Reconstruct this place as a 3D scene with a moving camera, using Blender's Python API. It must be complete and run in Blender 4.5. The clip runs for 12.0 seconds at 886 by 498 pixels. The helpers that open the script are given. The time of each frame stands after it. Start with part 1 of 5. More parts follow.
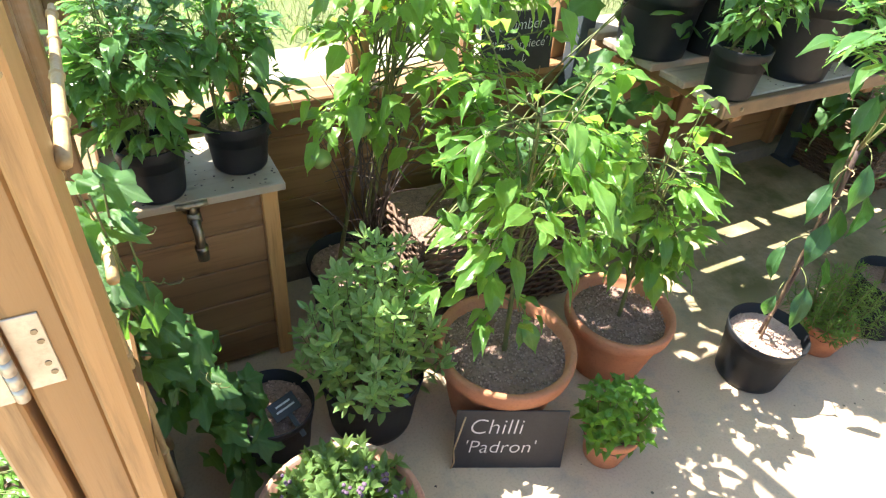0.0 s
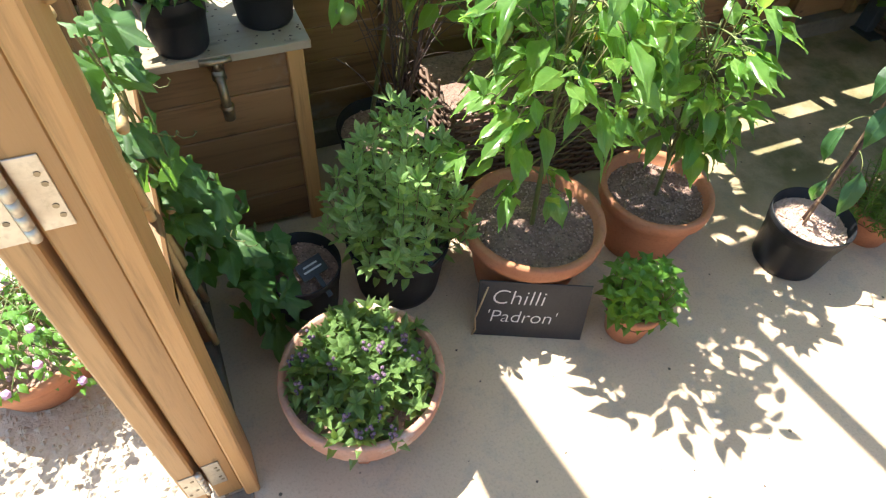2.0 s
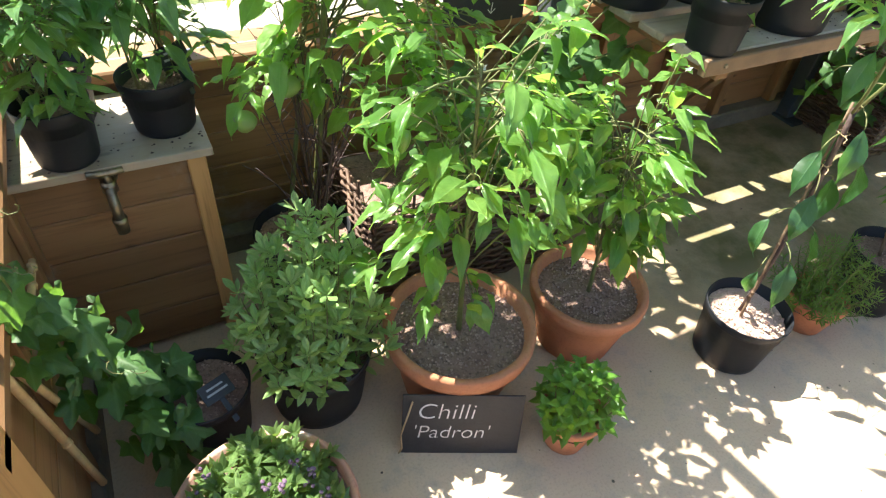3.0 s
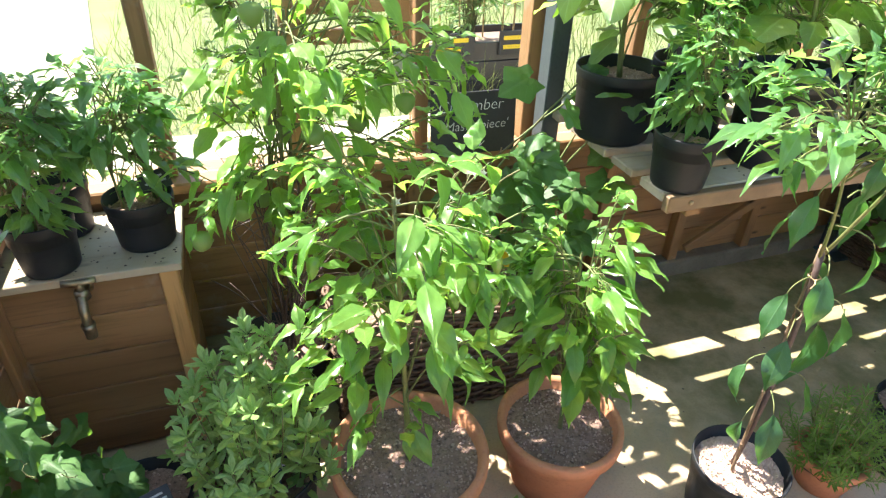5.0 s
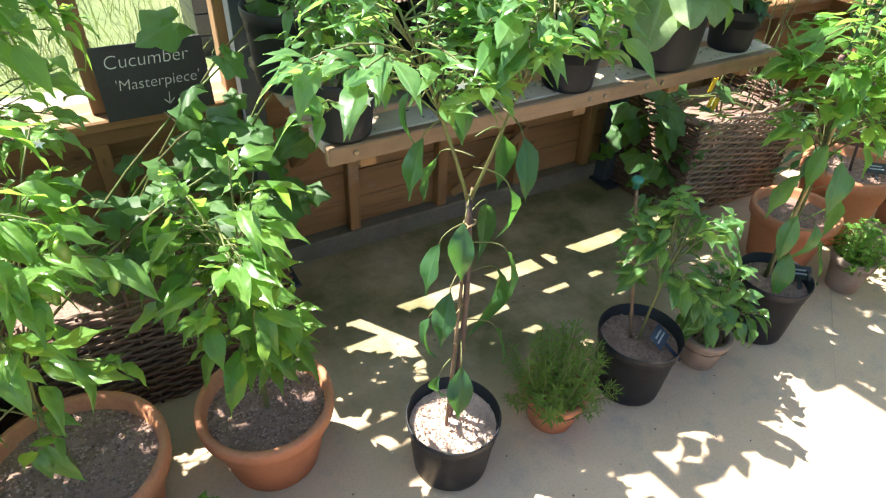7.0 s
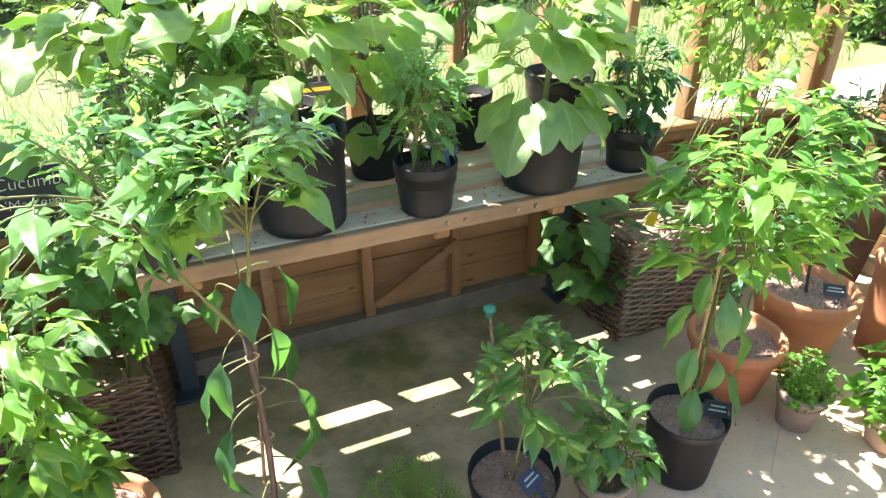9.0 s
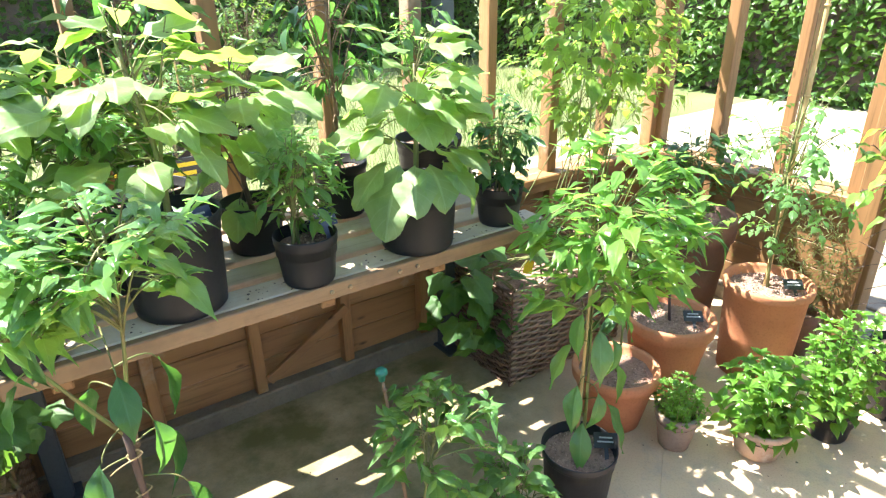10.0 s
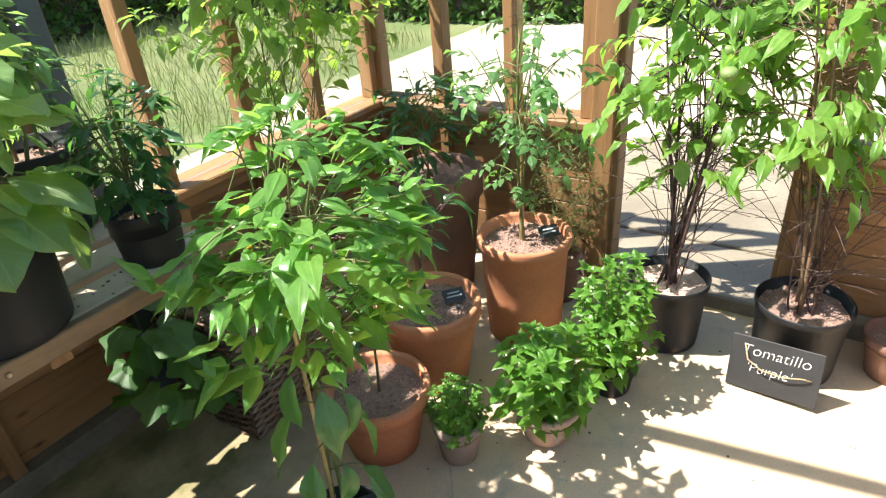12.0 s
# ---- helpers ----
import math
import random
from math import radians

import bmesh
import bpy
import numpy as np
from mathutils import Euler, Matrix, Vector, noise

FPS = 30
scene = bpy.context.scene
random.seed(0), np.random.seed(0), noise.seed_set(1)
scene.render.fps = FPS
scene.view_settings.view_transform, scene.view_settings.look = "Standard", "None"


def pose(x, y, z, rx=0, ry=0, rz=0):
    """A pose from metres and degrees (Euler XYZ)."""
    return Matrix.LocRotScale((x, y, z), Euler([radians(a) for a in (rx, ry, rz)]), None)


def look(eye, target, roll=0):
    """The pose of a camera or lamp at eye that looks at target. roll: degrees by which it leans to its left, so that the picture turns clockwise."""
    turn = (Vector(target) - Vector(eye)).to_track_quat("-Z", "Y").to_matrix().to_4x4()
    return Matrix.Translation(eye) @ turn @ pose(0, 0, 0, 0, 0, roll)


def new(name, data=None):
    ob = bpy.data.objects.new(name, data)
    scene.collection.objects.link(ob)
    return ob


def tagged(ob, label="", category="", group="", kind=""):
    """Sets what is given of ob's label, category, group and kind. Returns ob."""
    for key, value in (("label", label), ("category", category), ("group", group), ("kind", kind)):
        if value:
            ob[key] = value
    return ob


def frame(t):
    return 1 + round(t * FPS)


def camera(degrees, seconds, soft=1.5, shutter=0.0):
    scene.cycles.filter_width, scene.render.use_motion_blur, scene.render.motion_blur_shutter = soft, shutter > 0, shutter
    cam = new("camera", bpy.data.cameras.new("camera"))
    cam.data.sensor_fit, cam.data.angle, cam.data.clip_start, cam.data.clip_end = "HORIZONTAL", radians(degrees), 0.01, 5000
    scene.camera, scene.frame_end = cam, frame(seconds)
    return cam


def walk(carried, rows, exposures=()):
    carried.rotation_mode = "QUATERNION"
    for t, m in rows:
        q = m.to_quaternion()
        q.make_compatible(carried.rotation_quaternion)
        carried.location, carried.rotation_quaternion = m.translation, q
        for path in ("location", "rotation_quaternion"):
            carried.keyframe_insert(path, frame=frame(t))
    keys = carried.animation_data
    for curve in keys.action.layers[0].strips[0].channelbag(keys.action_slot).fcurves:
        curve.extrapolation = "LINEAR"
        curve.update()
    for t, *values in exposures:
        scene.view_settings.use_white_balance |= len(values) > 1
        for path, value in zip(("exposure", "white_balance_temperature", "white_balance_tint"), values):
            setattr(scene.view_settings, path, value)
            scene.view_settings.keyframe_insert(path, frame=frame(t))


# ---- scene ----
cam = camera(71.0, 12.0, soft=1.25)
EXPOSURES = [(0.0, 2.24), (0.6, 2.2), (1.3, 2.02), (2.0, 1.87), (2.5, 1.92), (5.0, 2.32), (5.6, 2.26), (6.5, 2.05), (8.5, 2.33), (9.3, 2.55), (10.0, 2.48), (11.0, 2.13), (12.0, 1.6)]
PATH = [
    (0, (-1.362, -0.923, 1.408), (-0.544, 0.413, 0.165), 5.8),
    (0.5, (-1.349, -0.939, 1.393), (-0.644, 0.352, 0.038), 4.2),
    (1, (-1.325, -0.947, 1.387), (-0.655, 0.233, -0.083), 4.7),
    (1.5, (-1.325, -0.948, 1.374), (-0.703, 0.154, -0.174), 6.1),
    (2, (-1.317, -0.939, 1.381), (-0.732, 0.203, -0.152), 5.1),
    (2.5, (-1.289, -0.927, 1.378), (-0.639, 0.251, -0.101), 5.5),
    (3, (-1.174, -0.879, 1.368), (-0.419, 0.383, 0.013), 5.8),
    (3.2, (-1.131, -0.884, 1.365), (-0.394, 0.398, 0.018), 4.7),
    (4.8, (-0.899, -0.985, 1.406), (-0.425, 0.602, 0.285), 2.1),
    (5, (-0.89, -0.985, 1.41), (-0.317, 0.594, 0.325), 2.1),
    (5.5, (-0.853, -0.971, 1.402), (-0.033, 0.517, 0.346), 1.6),
    (6, (-0.715, -1.031, 1.407), (0.229, 0.314, 0.268), -0.1),
    (6.5, (-0.529, -1.074, 1.405), (0.398, 0.293, 0.278), 1.8),
    (6.7, (-0.467, -1.079, 1.391), (0.414, 0.297, 0.238), 2.7),
    (8.3, (-0.004, -0.979, 1.36), (0.762, 0.325, 0.052), 3.0),
    (8.5, (0.046, -1.021, 1.378), (0.826, 0.356, 0.154), 3.4),
    (9, (0.144, -1.232, 1.43), (0.84, 0.371, 0.458), -0.4),
    (9.5, (0.145, -1.273, 1.458), (0.985, 0.317, 0.582), -1.4),
    (10, (0.146, -1.273, 1.467), (1.184, 0.231, 0.654), -0.9),
    (10.5, (0.186, -1.227, 1.456), (1.415, 0.121, 0.635), -1.3),
    (11, (0.317, -1.161, 1.436), (1.671, -0.023, 0.502), -1.1),
    (11.5, (0.515, -1.155, 1.422), (1.89, -0.033, 0.5), -2.4),
    (12, (0.679, -1.06, 1.38), (2.116, -0.075, 0.399), -4.7),
]
walk(cam, [(t, look(eye, target, roll)) for t, eye, target, roll in PATH], EXPOSURES)

# ---- light ----
SUN = Vector((-0.295, 0.462, 0.88)).normalized()
world = bpy.data.worlds.new("sky")
scene.world = world
world.use_nodes = True
wn, wl = world.node_tree.nodes, world.node_tree.links
sky = wn.new("ShaderNodeTexSky")
sky.sky_type = "NISHITA"
sky.sun_disc = False
sky.sun_elevation = math.asin(SUN.z)
sky.sun_rotation = math.atan2(SUN.x, SUN.y)
background = next(n for n in wn if n.type == "BACKGROUND")
background.inputs["Strength"].default_value = 0.117
wl.new(sky.outputs[0], background.inputs["Color"])
sun = new("sun", bpy.data.lights.new("sun", "SUN"))
sun.data.energy = 5.0
sun.data.angle = radians(0.55)
sun.data.color = (1.0, 0.94, 0.84)
sun.matrix_world = look((0, 0, 8), Vector((0, 0, 8)) - SUN)


# ---- materials ----
def nodes_of(name):
    m = bpy.data.materials.new(name)
    m.use_nodes = True
    t = m.node_tree
    return m, t.nodes, t.links, next(n for n in t.nodes if n.type == "BSDF_PRINCIPLED"), next(n for n in t.nodes if n.type == "OUTPUT_MATERIAL")


def mixed(n, l, a, b, factor, mode="MIX"):
    mix = n.new("ShaderNodeMix")
    mix.data_type, mix.blend_type = "RGBA", mode
    for socket, value in ((mix.inputs[0], factor), (mix.inputs[6], a), (mix.inputs[7], b)):
        if isinstance(value, bpy.types.NodeSocket):
            l.new(value, socket)
        elif isinstance(value, tuple):
            socket.default_value = (*value, 1.0)
        else:
            socket.default_value = value
    return mix.outputs[2]


def noisy(n, l, scale, detail=4.0, stretch=None, coords="Object", rough=0.55):
    tex = n.new("ShaderNodeTexCoord")
    out = tex.outputs[coords]
    if stretch:
        mapping = n.new("ShaderNodeMapping")
        mapping.inputs["Scale"].default_value = stretch
        l.new(out, mapping.inputs[0])
        out = mapping.outputs[0]
    noise_node = n.new("ShaderNodeTexNoise")
    noise_node.inputs["Scale"].default_value = scale
    noise_node.inputs["Detail"].default_value = detail
    noise_node.inputs["Roughness"].default_value = rough
    l.new(out, noise_node.inputs["Vector"])
    return noise_node.outputs[0]


def ramped(n, l, value, low, high):
    r = n.new("ShaderNodeMapRange")
    r.inputs["From Min"].default_value, r.inputs["From Max"].default_value = low, high
    l.new(value, r.inputs["Value"])
    return r.outputs[0]


def bumped(n, l, bsdf, height, strength, distance=0.01):
    b = n.new("ShaderNodeBump")
    b.inputs["Strength"].default_value, b.inputs["Distance"].default_value = strength, distance
    l.new(height, b.inputs["Height"])
    l.new(b.outputs[0], bsdf.inputs["Normal"])


def surface(name, base, second, rough=0.7, metal=0.0, large=3.0, fine=60.0, bump=0.3, spots=None, spot_scale=6.0, spot_low=0.58, distance=0.006, spec=0.5):
    """A surface with large patches from base to second, a fine grain, and spots of a third colour."""
    m, n, l, bsdf, out = nodes_of(name)
    big = ramped(n, l, noisy(n, l, large, 5), 0.35, 0.68)
    grain = noisy(n, l, fine, 6)
    colour = mixed(n, l, base, second, big)
    colour = mixed(n, l, colour, (0.35, 0.33, 0.3), ramped(n, l, grain, 0.5, 1.3), "MULTIPLY")
    if spots:
        colour = mixed(n, l, colour, spots, ramped(n, l, noisy(n, l, spot_scale, 8, rough=0.7), spot_low, spot_low + 0.16))
    l.new(colour, bsdf.inputs["Base Color"])
    bsdf.inputs["Roughness"].default_value, bsdf.inputs["Metallic"].default_value = rough, metal
    bsdf.inputs["Specular IOR Level"].default_value = spec
    bumped(n, l, bsdf, grain, bump, distance)
    return m


def timber(name, light, dark, axis, rough=0.65, weather=(0.4, 0.37, 0.33), weathered=0.7):
    """Sawn softwood with the grain along one axis, a tone of its own for each board, knots and grey weathering."""
    m, n, l, bsdf, out = nodes_of(name)
    stretch = [1.0, 1.0, 1.0]
    stretch["xyz".index(axis)] = 0.06
    grain = noisy(n, l, 55, 6, stretch, rough=0.65)
    wide = noisy(n, l, 9, 3, stretch)
    info = n.new("ShaderNodeObjectInfo")
    tone = n.new("ShaderNodeMapRange")
    tone.inputs["To Min"].default_value, tone.inputs["To Max"].default_value = 0.72, 1.08
    l.new(info.outputs["Random"], tone.inputs["Value"])
    colour = mixed(n, l, light, dark, ramped(n, l, wide, 0.33, 0.7))
    colour = mixed(n, l, colour, tuple(c * 0.45 for c in dark), ramped(n, l, grain, 0.52, 0.85))
    knots = n.new("ShaderNodeTexVoronoi")
    knots.inputs["Scale"].default_value = 4.5
    mapping = n.new("ShaderNodeMapping")
    s = [2.2, 2.2, 2.2]
    s["xyz".index(axis)] = 0.8
    mapping.inputs["Scale"].default_value = s
    tex = n.new("ShaderNodeTexCoord")
    l.new(tex.outputs["Object"], mapping.inputs[0])
    l.new(mapping.outputs[0], knots.inputs["Vector"])
    near = n.new("ShaderNodeMapRange")
    near.inputs["From Min"].default_value, near.inputs["From Max"].default_value = 0.09, 0.03
    l.new(knots.outputs["Distance"], near.inputs["Value"])
    colour = mixed(n, l, colour, tuple(c * 0.35 for c in dark), near.outputs[0])
    colour = mixed(n, l, colour, weather, ramped(n, l, noisy(n, l, 2.6, 6, rough=0.7), weathered - 0.12, weathered + 0.12))
    grey = n.new("ShaderNodeCombineColor")
    for i in range(3):
        l.new(tone.outputs[0], grey.inputs[i])
    colour = mixed(n, l, colour, grey.outputs[0], 1.0, "MULTIPLY")
    l.new(colour, bsdf.inputs["Base Color"])
    bsdf.inputs["Roughness"].default_value = rough
    bumped(n, l, bsdf, grain, 0.35, 0.003)
    return m


FOLIAGE = {}


def foliage(name, dark, light, through_colour, rough=0.42, veins=0.5, joined=False, thin=0.4):
    """A leaf: tone by leaf, a pale midrib and side veins, and light shining through."""
    m, n, l, bsdf, out = nodes_of(name)
    FOLIAGE[m.name] = (name, dark, light, through_colour, rough, veins, True, thin)
    if joined:
        chance = n.new("ShaderNodeNewGeometry").outputs["Random Per Island"]
    else:
        chance = n.new("ShaderNodeObjectInfo").outputs["Random"]
    colour = mixed(n, l, dark, light, chance)
    uv = n.new("ShaderNodeTexCoord")
    split = n.new("ShaderNodeSeparateXYZ")
    l.new(uv.outputs["UV"], split.inputs[0])

    def maths(op, a, b=None):
        node = n.new("ShaderNodeMath")
        node.operation = op
        for i, v in enumerate((a, b)):
            if v is None:
                continue
            if isinstance(v, bpy.types.NodeSocket):
                l.new(v, node.inputs[i])
            else:
                node.inputs[i].default_value = v
        return node.outputs[0]

    off = maths("ABSOLUTE", maths("SUBTRACT", split.outputs[0], 0.5))
    rib = maths("LESS_THAN", off, 0.03)
    phase = maths("FRACT", maths("SUBTRACT", maths("MULTIPLY", split.outputs[1], 6.0), maths("MULTIPLY", off, 3.2)))
    side = maths("LESS_THAN", phase, 0.11)
    vein = maths("MULTIPLY", maths("MAXIMUM", rib, maths("MULTIPLY", side, 0.5)), veins)
    pale = tuple(min(1.0, c * 1.3 + 0.05) for c in light)
    colour = mixed(n, l, colour, pale, vein)
    blotch = noisy(n, l, 3.0, 3, coords="UV")
    colour = mixed(n, l, colour, tuple(c * 0.7 for c in dark), ramped(n, l, blotch, 0.45, 0.8))
    l.new(colour, bsdf.inputs["Base Color"])
    bsdf.inputs["Roughness"].default_value = rough
    bsdf.inputs["Specular IOR Level"].default_value = 0.6
    bumped(n, l, bsdf, phase, 0.45, 0.03)
    glow = n.new("ShaderNodeBsdfTranslucent")
    l.new(mixed(n, l, through_colour, tuple(c * 0.6 for c in through_colour), chance), glow.inputs["Color"])
    mix = n.new("ShaderNodeMixShader")
    mix.inputs[0].default_value = thin
    l.new(bsdf.outputs[0], mix.inputs[1])
    l.new(glow.outputs[0], mix.inputs[2])
    l.new(mix.outputs[0], out.inputs["Surface"])
    return m


def small_leaved(material):
    """The same leaf for many small leaves in one mesh, toned leaf by leaf."""
    key = material.name + "_small"
    if key not in bpy.data.materials:
        name, *rest = FOLIAGE[material.name]
        foliage(key, *rest)
    return bpy.data.materials[key]


def plain(name, colour, rough=0.5, metal=0.0):
    return surface(name, colour, tuple(c * 0.82 for c in colour), rough, metal, 12, 150, 0.1)


def glazing(name):
    m, n, l, bsdf, out = nodes_of(name)
    clear = n.new("ShaderNodeBsdfTransparent")
    clear.inputs[0].default_value = (0.94, 0.97, 0.95, 1)
    shine = n.new("ShaderNodeBsdfGlossy")
    shine.inputs["Roughness"].default_value = 0.02
    fresnel = n.new("ShaderNodeFresnel")
    fresnel.inputs[0].default_value = 1.14
    mix = n.new("ShaderNodeMixShader")
    l.new(fresnel.outputs[0], mix.inputs[0])
    l.new(clear.outputs[0], mix.inputs[1])
    l.new(shine.outputs[0], mix.inputs[2])
    l.new(mix.outputs[0], out.inputs["Surface"])
    return m


LIGHT_PINE, DARK_PINE = (0.34, 0.185, 0.08), (0.205, 0.105, 0.042)
WOOD = {a: timber("cedar_" + a, LIGHT_PINE, DARK_PINE, a) for a in "xyz"}
JAMB = timber("fresh_pine", (0.58, 0.335, 0.14), (0.43, 0.225, 0.08), "z", 0.5, weathered=0.85)
BENCH = {a: timber("weathered_bench_" + a, (0.44, 0.335, 0.24), (0.28, 0.205, 0.145), a, 0.8, (0.48, 0.41, 0.33), 0.5) for a in "xy"}
EDGE = timber("bench_edge", (0.33, 0.21, 0.115), (0.19, 0.115, 0.062), "x", weather=(0.14, 0.085, 0.05), weathered=0.58)
PLY = timber("plywood", (0.52, 0.42, 0.3), (0.38, 0.29, 0.19), "x", 0.7, (0.5, 0.44, 0.36), 0.55)
BAMBOO = surface("bamboo", (0.52, 0.38, 0.19), (0.4, 0.27, 0.12), 0.5, large=14, fine=90)
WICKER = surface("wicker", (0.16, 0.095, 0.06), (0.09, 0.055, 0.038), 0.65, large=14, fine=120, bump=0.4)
# brighter copy for the second basket's front, with its light put into the colour
WICKER_LIT = surface("pale_wicker", (0.34, 0.24, 0.17), (0.2, 0.135, 0.095), 0.65, large=14, fine=120, bump=0.4)


def stained_shaded_concrete():
    """Pale concrete, with a damp olive algae stain over the floor at the back that also paints the bench's shade, and
    dark specks.
    """
    m, n, l, bsdf, out = nodes_of("concrete")
    grain = noisy(n, l, 150, 6)
    colour = mixed(n, l, (0.57, 0.44, 0.305), (0.48, 0.36, 0.24), ramped(n, l, noisy(n, l, 1.8, 6), 0.35, 0.7))
    colour = mixed(n, l, colour, (0.35, 0.31, 0.25), ramped(n, l, noisy(n, l, 9, 8, rough=0.7), 0.5, 0.75))
    colour = mixed(n, l, colour, (0.5, 0.48, 0.45), ramped(n, l, grain, 0.5, 1.2), "MULTIPLY")
    # one round mask holds both the algae and the painted shade under the bench
    tex = n.new("ShaderNodeTexCoord")
    mapping = n.new("ShaderNodeMapping")
    mapping.inputs["Location"].default_value = (-0.62, -0.5, 0)
    mapping.inputs["Scale"].default_value = (0.85, 1.55, 1)
    l.new(tex.outputs["Object"], mapping.inputs[0])
    ball = n.new("ShaderNodeTexGradient")
    ball.gradient_type = "SPHERICAL"
    l.new(mapping.outputs[0], ball.inputs[0])
    blotch = n.new("ShaderNodeMath")
    blotch.operation = "MULTIPLY"
    l.new(ramped(n, l, ball.outputs[0], 0.0, 0.42), blotch.inputs[0])
    l.new(ramped(n, l, noisy(n, l, 3.2, 7, rough=0.65), 0.24, 0.6), blotch.inputs[1])
    colour = mixed(n, l, colour, (0.135, 0.125, 0.05), blotch.outputs[0])
    specks = n.new("ShaderNodeTexVoronoi")
    specks.inputs["Scale"].default_value = 9
    l.new(tex.outputs["Object"], specks.inputs["Vector"])
    near = n.new("ShaderNodeMapRange")
    near.inputs["From Min"].default_value, near.inputs["From Max"].default_value = 0.05, 0.035
    l.new(specks.outputs["Distance"], near.inputs["Value"])
    colour = mixed(n, l, colour, (0.09, 0.075, 0.05), near.outputs[0])
    l.new(colour, bsdf.inputs["Base Color"])
    bsdf.inputs["Roughness"].default_value = 0.8
    bumped(n, l, bsdf, grain, 0.25, 0.002)
    return m


CONCRETE = stained_shaded_concrete()
PLINTH = surface("plinth", (0.22, 0.185, 0.14), (0.14, 0.12, 0.09), 0.9, large=7, fine=90, bump=0.5)
TERRACOTTA = surface("terracotta", (0.47, 0.2, 0.1), (0.385, 0.15, 0.073), 0.75, large=7, fine=120, bump=0.15, spots=(0.56, 0.42, 0.33), spot_scale=5, spot_low=0.7, distance=0.002)
OLD_TERRACOTTA = surface("old_terracotta", (0.46, 0.225, 0.145), (0.5, 0.32, 0.25), 0.85, large=8, fine=110, bump=0.3, spots=(0.55, 0.52, 0.48), spot_scale=9, spot_low=0.55, distance=0.003)
GREY_CLAY = surface("grey_clay", (0.3, 0.24, 0.2), (0.22, 0.165, 0.13), 0.88, large=9, fine=110, bump=0.3, spots=(0.2, 0.19, 0.15), spot_scale=12, spot_low=0.55, distance=0.003)
DARK_CLAY = surface("dark_clay", (0.22, 0.115, 0.08), (0.15, 0.085, 0.065), 0.8, large=7, fine=110, bump=0.3)
BLACK_PLASTIC = surface("black_plastic", (0.012, 0.0135, 0.017), (0.018, 0.02, 0.024), 0.5, large=9, fine=70, bump=0.08, spec=0.3, spots=(0.042, 0.042, 0.044), spot_scale=7, spot_low=0.66)
COMPOST = surface("compost", (0.23, 0.142, 0.112), (0.31, 0.205, 0.165), 0.95, large=25, fine=150, bump=0.8, spots=(0.1, 0.068, 0.055), spot_scale=95, spot_low=0.5)
PALE_GRIT = surface("pale_grit", (0.6, 0.44, 0.36), (0.45, 0.32, 0.255), 0.9, large=30, fine=200, bump=0.6, spots=(0.2, 0.13, 0.1), spot_scale=95, spot_low=0.56)
PALE_CLAY = surface("pale_clay", (0.47, 0.34, 0.265), (0.38, 0.27, 0.2), 0.88, large=9, fine=110, bump=0.3, spots=(0.62, 0.58, 0.52), spot_scale=8, spot_low=0.5, distance=0.003)
GRIT = surface("grit", (0.47, 0.325, 0.27), (0.24, 0.16, 0.13), 0.9, large=30, fine=200, bump=0.6)
STEEL = surface("blue_grey_steel", (0.075, 0.095, 0.115), (0.06, 0.078, 0.095), 0.45, 0.3, 5, 120, 0.08)
BRASS = surface("aged_brass", (0.36, 0.3, 0.2), (0.2, 0.17, 0.13), 0.4, 0.9, 30, 120, 0.2)
HINGE_STEEL = surface("hinge_steel", (0.62, 0.57, 0.48), (0.48, 0.42, 0.34), 0.38, 0.7, 20, 120, 0.1)
SLATE = surface("slate", (0.022, 0.023, 0.026), (0.034, 0.035, 0.038), 0.6, large=8, fine=90, bump=0.2)
CHALK = plain("chalk", (0.8, 0.8, 0.78), 0.9)
FADED = plain("faded_print", (0.4, 0.42, 0.45), 0.8)
TWINE = surface("twine", (0.5, 0.38, 0.22), (0.36, 0.26, 0.14), 0.9, large=40, fine=300, bump=0.6)
TAG = plain("black_tag", (0.02, 0.022, 0.026), 0.35)
BLUE_TAG = plain("blue_tag", (0.02, 0.035, 0.08), 0.35)
YELLOW = plain("yellow_card", (0.75, 0.55, 0.02), 0.5)
GREEN_CAP = plain("green_rubber", (0.02, 0.17, 0.12), 0.5)
PETAL = plain("white_petal", (0.8, 0.8, 0.76), 0.6)
YELLOW_PETAL = plain("yellow_petal", (0.75, 0.6, 0.04), 0.6)
PURPLE_PETAL = plain("purple_petal", (0.17, 0.11, 0.17), 0.6)
LILAC_PETAL = plain("lilac_petal", (0.5, 0.3, 0.52), 0.6)
GLASS = glazing("glass")
STEM_GREEN = surface("green_stem", (0.11, 0.16, 0.04), (0.14, 0.12, 0.05), 0.6, large=18, fine=80)
STEM_BROWN = surface("brown_stem", (0.14, 0.085, 0.05), (0.22, 0.15, 0.09), 0.7, large=18, fine=80, bump=0.5)
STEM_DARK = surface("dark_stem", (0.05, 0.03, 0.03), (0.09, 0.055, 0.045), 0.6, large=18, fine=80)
FRUIT = foliage("green_fruit", (0.16, 0.3, 0.05), (0.24, 0.38, 0.08), (0.35, 0.5, 0.08), 0.3, 0.3, thin=0.25)
HUSK = foliage("papery_husk", (0.22, 0.36, 0.1), (0.3, 0.42, 0.15), (0.45, 0.6, 0.15), 0.5, 0.6, thin=0.45)

